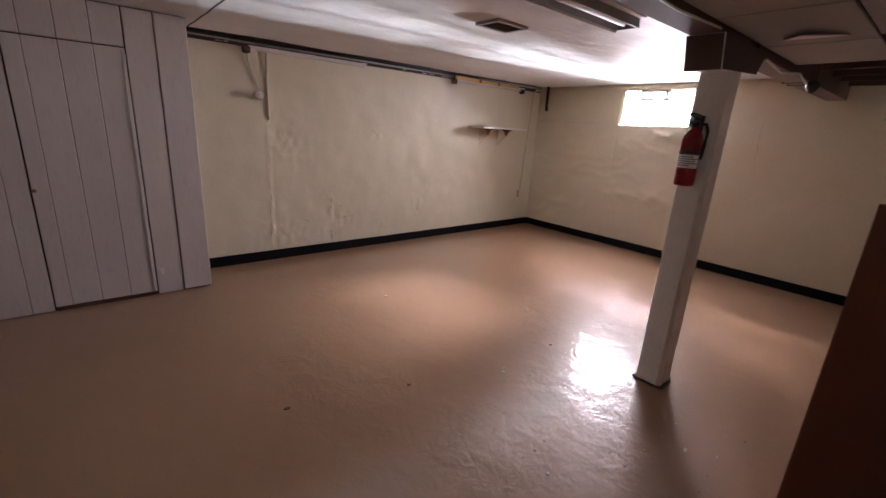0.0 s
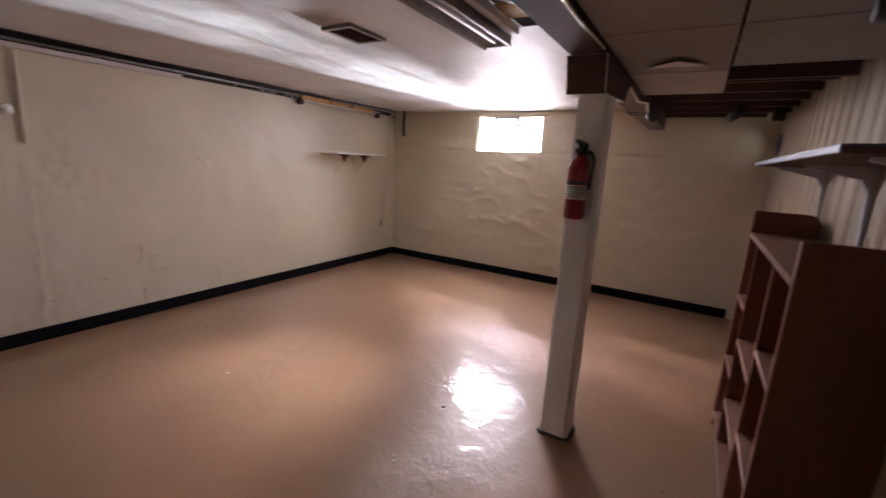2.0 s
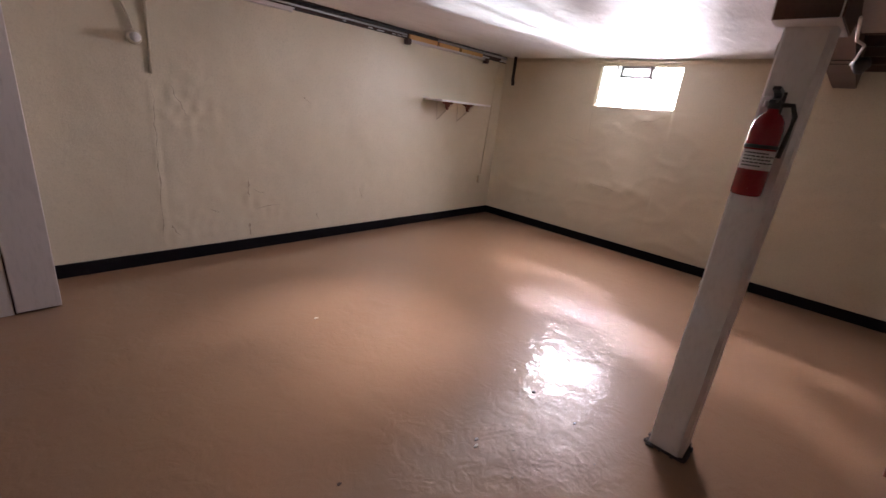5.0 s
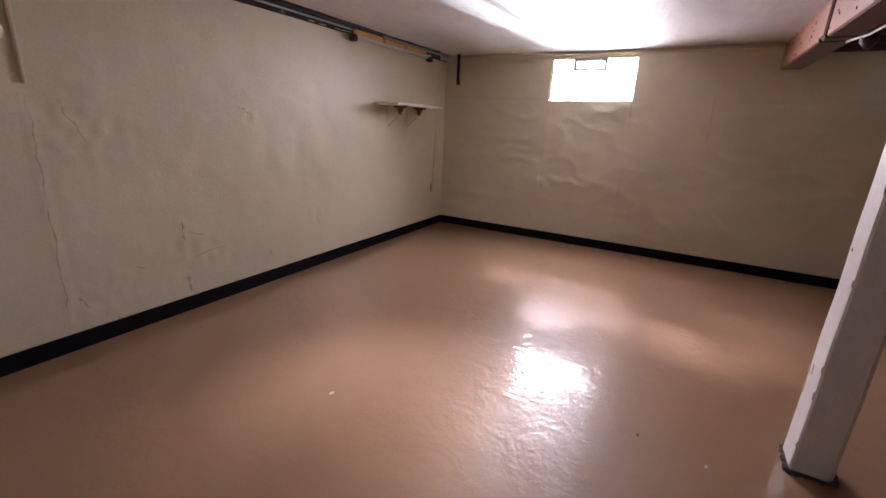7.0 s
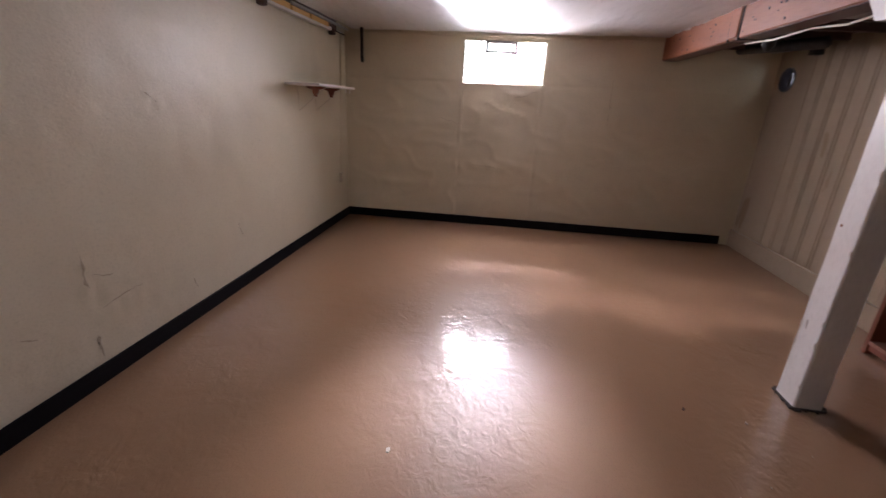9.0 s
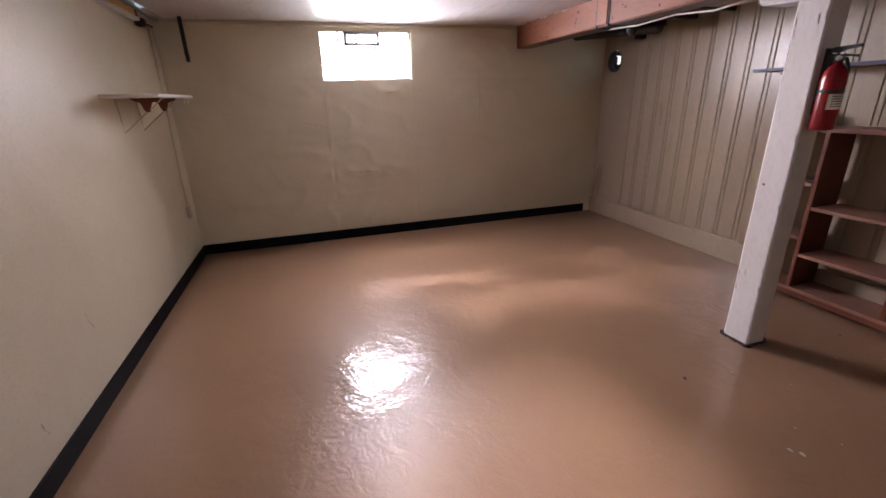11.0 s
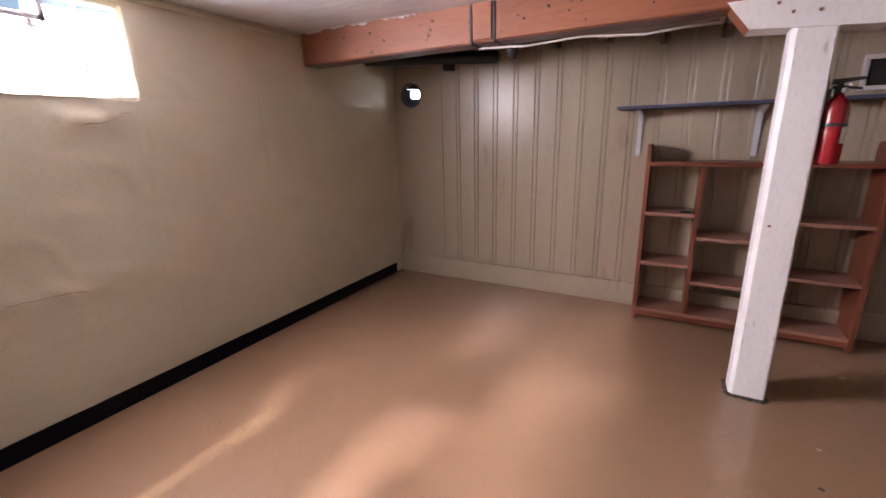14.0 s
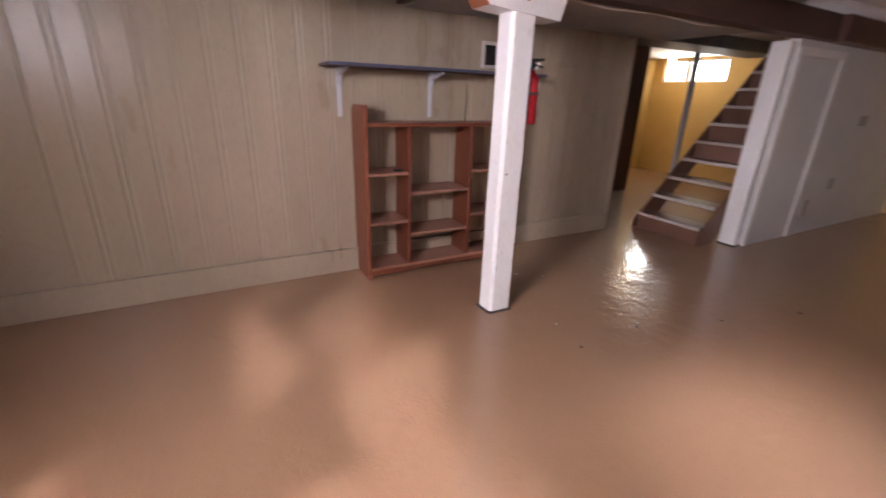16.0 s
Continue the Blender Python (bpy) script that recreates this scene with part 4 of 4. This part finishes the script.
for k, c in enumerate((("left", 1.585, 1.50, 1.575, 0.95, 0.009), ("left", 1.575, 0.95, 1.55, 0.14, 0.006), ("left", 2.302, 0.72, 2.292, 0.52, 0.016), ("left", 2.29, 0.27, 2.30, 0.13, 0.020),
                       ("left", 2.33, 0.60, 2.45, 0.56, 0.007), ("left", 2.35, 0.40, 2.62, 0.44, 0.006), ("left", 1.62, 0.33, 1.68, 0.22, 0.012), ("left", 1.95, 0.44, 2.02, 0.40, 0.008),
                       ("left", 1.70, 1.50, 1.82, 1.25, 0.008), ("left", 3.58, 0.55, 3.62, 0.42, 0.008), ("left", 2.86, 1.50, 2.95, 1.44, 0.007), ("left", 3.02, 0.30, 3.05, 0.22, 0.008),
                       ("left", 1.60, 2.18, 1.585, 1.52, 0.006), ("far", 3.15, 0.80, 2.72, 0.76, 0.006), ("far", 3.55, 1.36, 3.25, 1.28, 0.005), ("far", 2.62, 1.62, 2.36, 1.70, 0.006),
                       ("far", 3.26, 1.72, 3.25, 1.40, 0.005), ("far", 4.05, 0.42, 3.95, 0.36, 0.006), ("far", 1.5, 1.9, 1.48, 1.3, 0.004))):
    crack(*c, k * 3.7)

chip_rng = random.Random(7)
chips = [(2.086, 1.599), (0.729, 2.018), (2.052, 1.574), (1.568, 0.83), (1.43, 1.814), (2.309, 0.487), (2.6, 1.325), (2.654, 1.62), (2.084, 3.125), (2.12, 0.62), (1.95, 0.72), (2.4, 0.36)]
for i in range(26):
    chips.append((chip_rng.uniform(1.3, 2.7), chip_rng.uniform(0.25, 1.5)))
for i, (x, y) in enumerate(chips):
    big = i < 10
    w = chip_rng.uniform(0.012, 0.022) if big else chip_rng.uniform(0.004, 0.010)
    a = chip_rng.uniform(0, 3.14)
    o = []
    for k in range(6):
        q = a + k * math.pi / 3
        r = w * chip_rng.uniform(0.5, 1.1)
        o.append((x + r * math.cos(q), y + 0.6 * r * math.sin(q)))
    tagged(link("paint_chip", prism(o, 0.0, 0.004 if big else 0.002, "xy"), (M_NOSE, M_DARKWOOD, M_CORD)[i % 3]), "small flake of debris lying on the floor", "debris", "debris on the floor")

# ---- stairs and the room behind ----
stairs = thing("staircase", "open worn wooden basement stairs with pale nosings", "staircase")
SY0, SY1, RISE, RUN, SX, SZ = -0.15, 0.70, 0.215, 0.215, -0.05, 0.20
NS = 10
for i in range(NS):
    x, z = SX - i * RUN, SZ + i * RISE
    t = part("tread", block(x - 0.26, x - 0.012, SY0 + 0.03, SY1 - 0.03, z - 0.035, z, 0.004), M_STAIR, stairs)
    part("nosing", block(x - 0.012, x + 0.012, SY0 + 0.03, SY1 - 0.03, z - 0.036, z + 0.002, 0.005), M_NOSE, t, "pale worn metal nosing")
    if i > 2:
        part("riser", block(x - 0.245, x - 0.230, SY0 + 0.032, SY1 - 0.032, z + 0.001, z + RISE - 0.036), M_STRINGER, stairs)
for y in (SY0, SY1 - 0.03):
    o = [(SX + 0.03, 0.0), (SX + 0.03, 0.10), (SX - 2.25, 2.37), (SX - 2.25, 2.05), (SX - 0.25, 0.0)]
    part("stringer", prism(o, y, y + 0.03), M_STRINGER, stairs)
part("kick_board", block(SX - 0.03, SX - 0.015, SY0 + 0.03, SY1 - 0.03, 0.0, SZ - 0.036), M_STRINGER, stairs)
part("baluster", block(SX - 0.60, SX - 0.56, SY0 - 0.035, SY0 - 0.002, 0.45, 1.20, 0.004), M_GREY, stairs)

col = thing("post", "white painted timber post at the foot of the stairs", "post")
part("shaft", block(-0.53, -0.41, 0.705, 0.885, 0.012, 2.10, 0.008), M_WHITE, col)
part("foot", block(-0.54, -0.40, 0.70, 0.895, 0.0, 0.02, 0.004), M_DIRT, col)
tagged(link("steel_column", rod((-2.3, -1.25, 0.0), (-2.3, -1.25, 2.38), 0.045, 20), M_GREY, smooth=True), "grey painted round steel column", "column")

tagged(link("wall_stair", block(WX0 + 0.002, -0.535, 0.80, 0.90, 0.0, 2.518), M_PLAINWALL), "white painted wall along the stairs", "wall", kind="structure")
tagged(link("trim", block(-0.62, -0.545, 0.902, 0.918, 0.0, 2.06, 0.003), M_WHITE), "white door casing beside the stairs", "trim", kind="structure")
tagged(link("trim", block(-1.55, -1.46, 0.902, 0.918, 0.0, 2.06, 0.003), M_WHITE), "white door casing beside the stairs", "trim", kind="structure")
tagged(link("trim", block(-1.46, -0.62, 0.902, 0.918, 1.98, 2.06, 0.003), M_WHITE), "white door casing over the panel", "trim", kind="structure")
for x, z, w, h in ((-2.26, 0.60, 0.07, 0.07), (-2.55, 1.36, 0.09, 0.06), (-1.75, 0.33, 0.05, 0.10)):
    tagged(link("outlet_plate", block(x - w, x + w, 0.901, 0.912, z - h, z + h, 0.004), M_GREY), "grey metal plate on the white wall", "plate", "plates on the white wall")
tagged(link("wall_back", block(WX0 - 0.1, WX0, WY0, YL + 0.2, 0.0, 1.90), M_YELLOW), "yellow painted back wall under two windows", "wall", kind="structure")
back2 = bmesh.new()
for a, b in ((WY0, -3.34), (-2.84, -2.80), (-1.98, YL + 0.2)):
    block(WX0 - 0.1, WX0, a, b, 1.90, 2.34, 0, back2)
block(WX0 - 0.1, WX0, WY0, YL + 0.2, 2.34, 2.52, 0, back2)
tagged(link("wall_back_top", back2, M_YELLOW), "yellow painted wall around the small windows", "wall", kind="structure")
for a, b in ((-3.34, -2.84), (-2.80, -1.98)):
    w = thing("window_2" if a < -3 else "window_3", "small bright basement window in yellow wall", "window", kind="structure")
    wf = bmesh.new()
    for c, d, e, f in ((a, b, 1.90, 1.93), (a, b, 2.31, 2.34), (a, a + 0.03, 1.93, 2.31), (b - 0.03, b, 1.93, 2.31)):
        block(WX0 - 0.08, WX0 - 0.03, c, d, e, f, 0.003, wf)
    part("window_frame", wf, M_WHITE, w)
    p = part("pane", block(WX0 - 0.06, WX0 - 0.054, a + 0.03, b - 0.03, 1.93, 2.31), M_GLASS, w)
    p.visible_shadow = False
tagged(link("backdrop", block(-6.0, -5.98, -6, 2, 0.5, 4.5), M_SKY), "bright daylight outside the stair windows", "backdrop", kind="structure")
tagged(link("wall_side", block(WX0 - 0.1, XF + 0.2, WY0 - 0.1, WY0, 0.0, 2.52), M_YELLOW), "yellow painted side wall", "wall", kind="structure")
tagged(link("wall_dark", block(-1.85, 0.9, -1.92, -1.77, 0.0, 2.45), M_REDDOOR), "dark red-brown panelled partition", "wall", kind="structure")
tagged(link("wall_end", block(0.90, 1.0, -3.6, -0.32, 0.0, 2.52), M_YELLOW), "plain wall closing the back room", "wall", kind="structure")
tagged(link("wall_closet_back", block(-4.5, -0.70, YL + 0.0, YL + 0.2, 0.0, 2.52), M_PLAINWALL), "plain wall past the closet", "wall", kind="structure")
tagged(link("door_casing", block(0.23, 0.346, YP - 0.30, YP - 0.14, 0.0, 2.30, 0.004), M_REDDOOR), "dark red-brown door casing at the partition end", "casing")
tagged(link("duct", block(-3.2, 0.6, -1.0, -0.45, 2.20, 2.36, 0.01), M_DUCT), "dull sheet metal duct under the joists", "duct")
lamp = thing("ceiling_lamp", "lit round bulb under the back room joists", "lamp")
part("bulb", turned([(0.02, 0.0), (0.05, -0.03), (0.06, -0.07), (0.045, -0.11), (0.015, -0.13)], (-3.6, -2.6, 2.34), 16), M_BULB, lamp, "glowing bulb", True)
part("socket", turned([(0.04, 0.06), (0.04, 0.02), (0.025, 0.0)], (-3.6, -2.6, 2.341), 12), M_LABEL, lamp, "", True)
bulb = bpy.data.lights.new("bulb_light", "POINT")
bulb.energy, bulb.color, bulb.shadow_soft_size = 9, (1.0, 0.74, 0.42), 0.06
new("bulb_light", bulb).location = (-3.6, -2.6, 2.15)
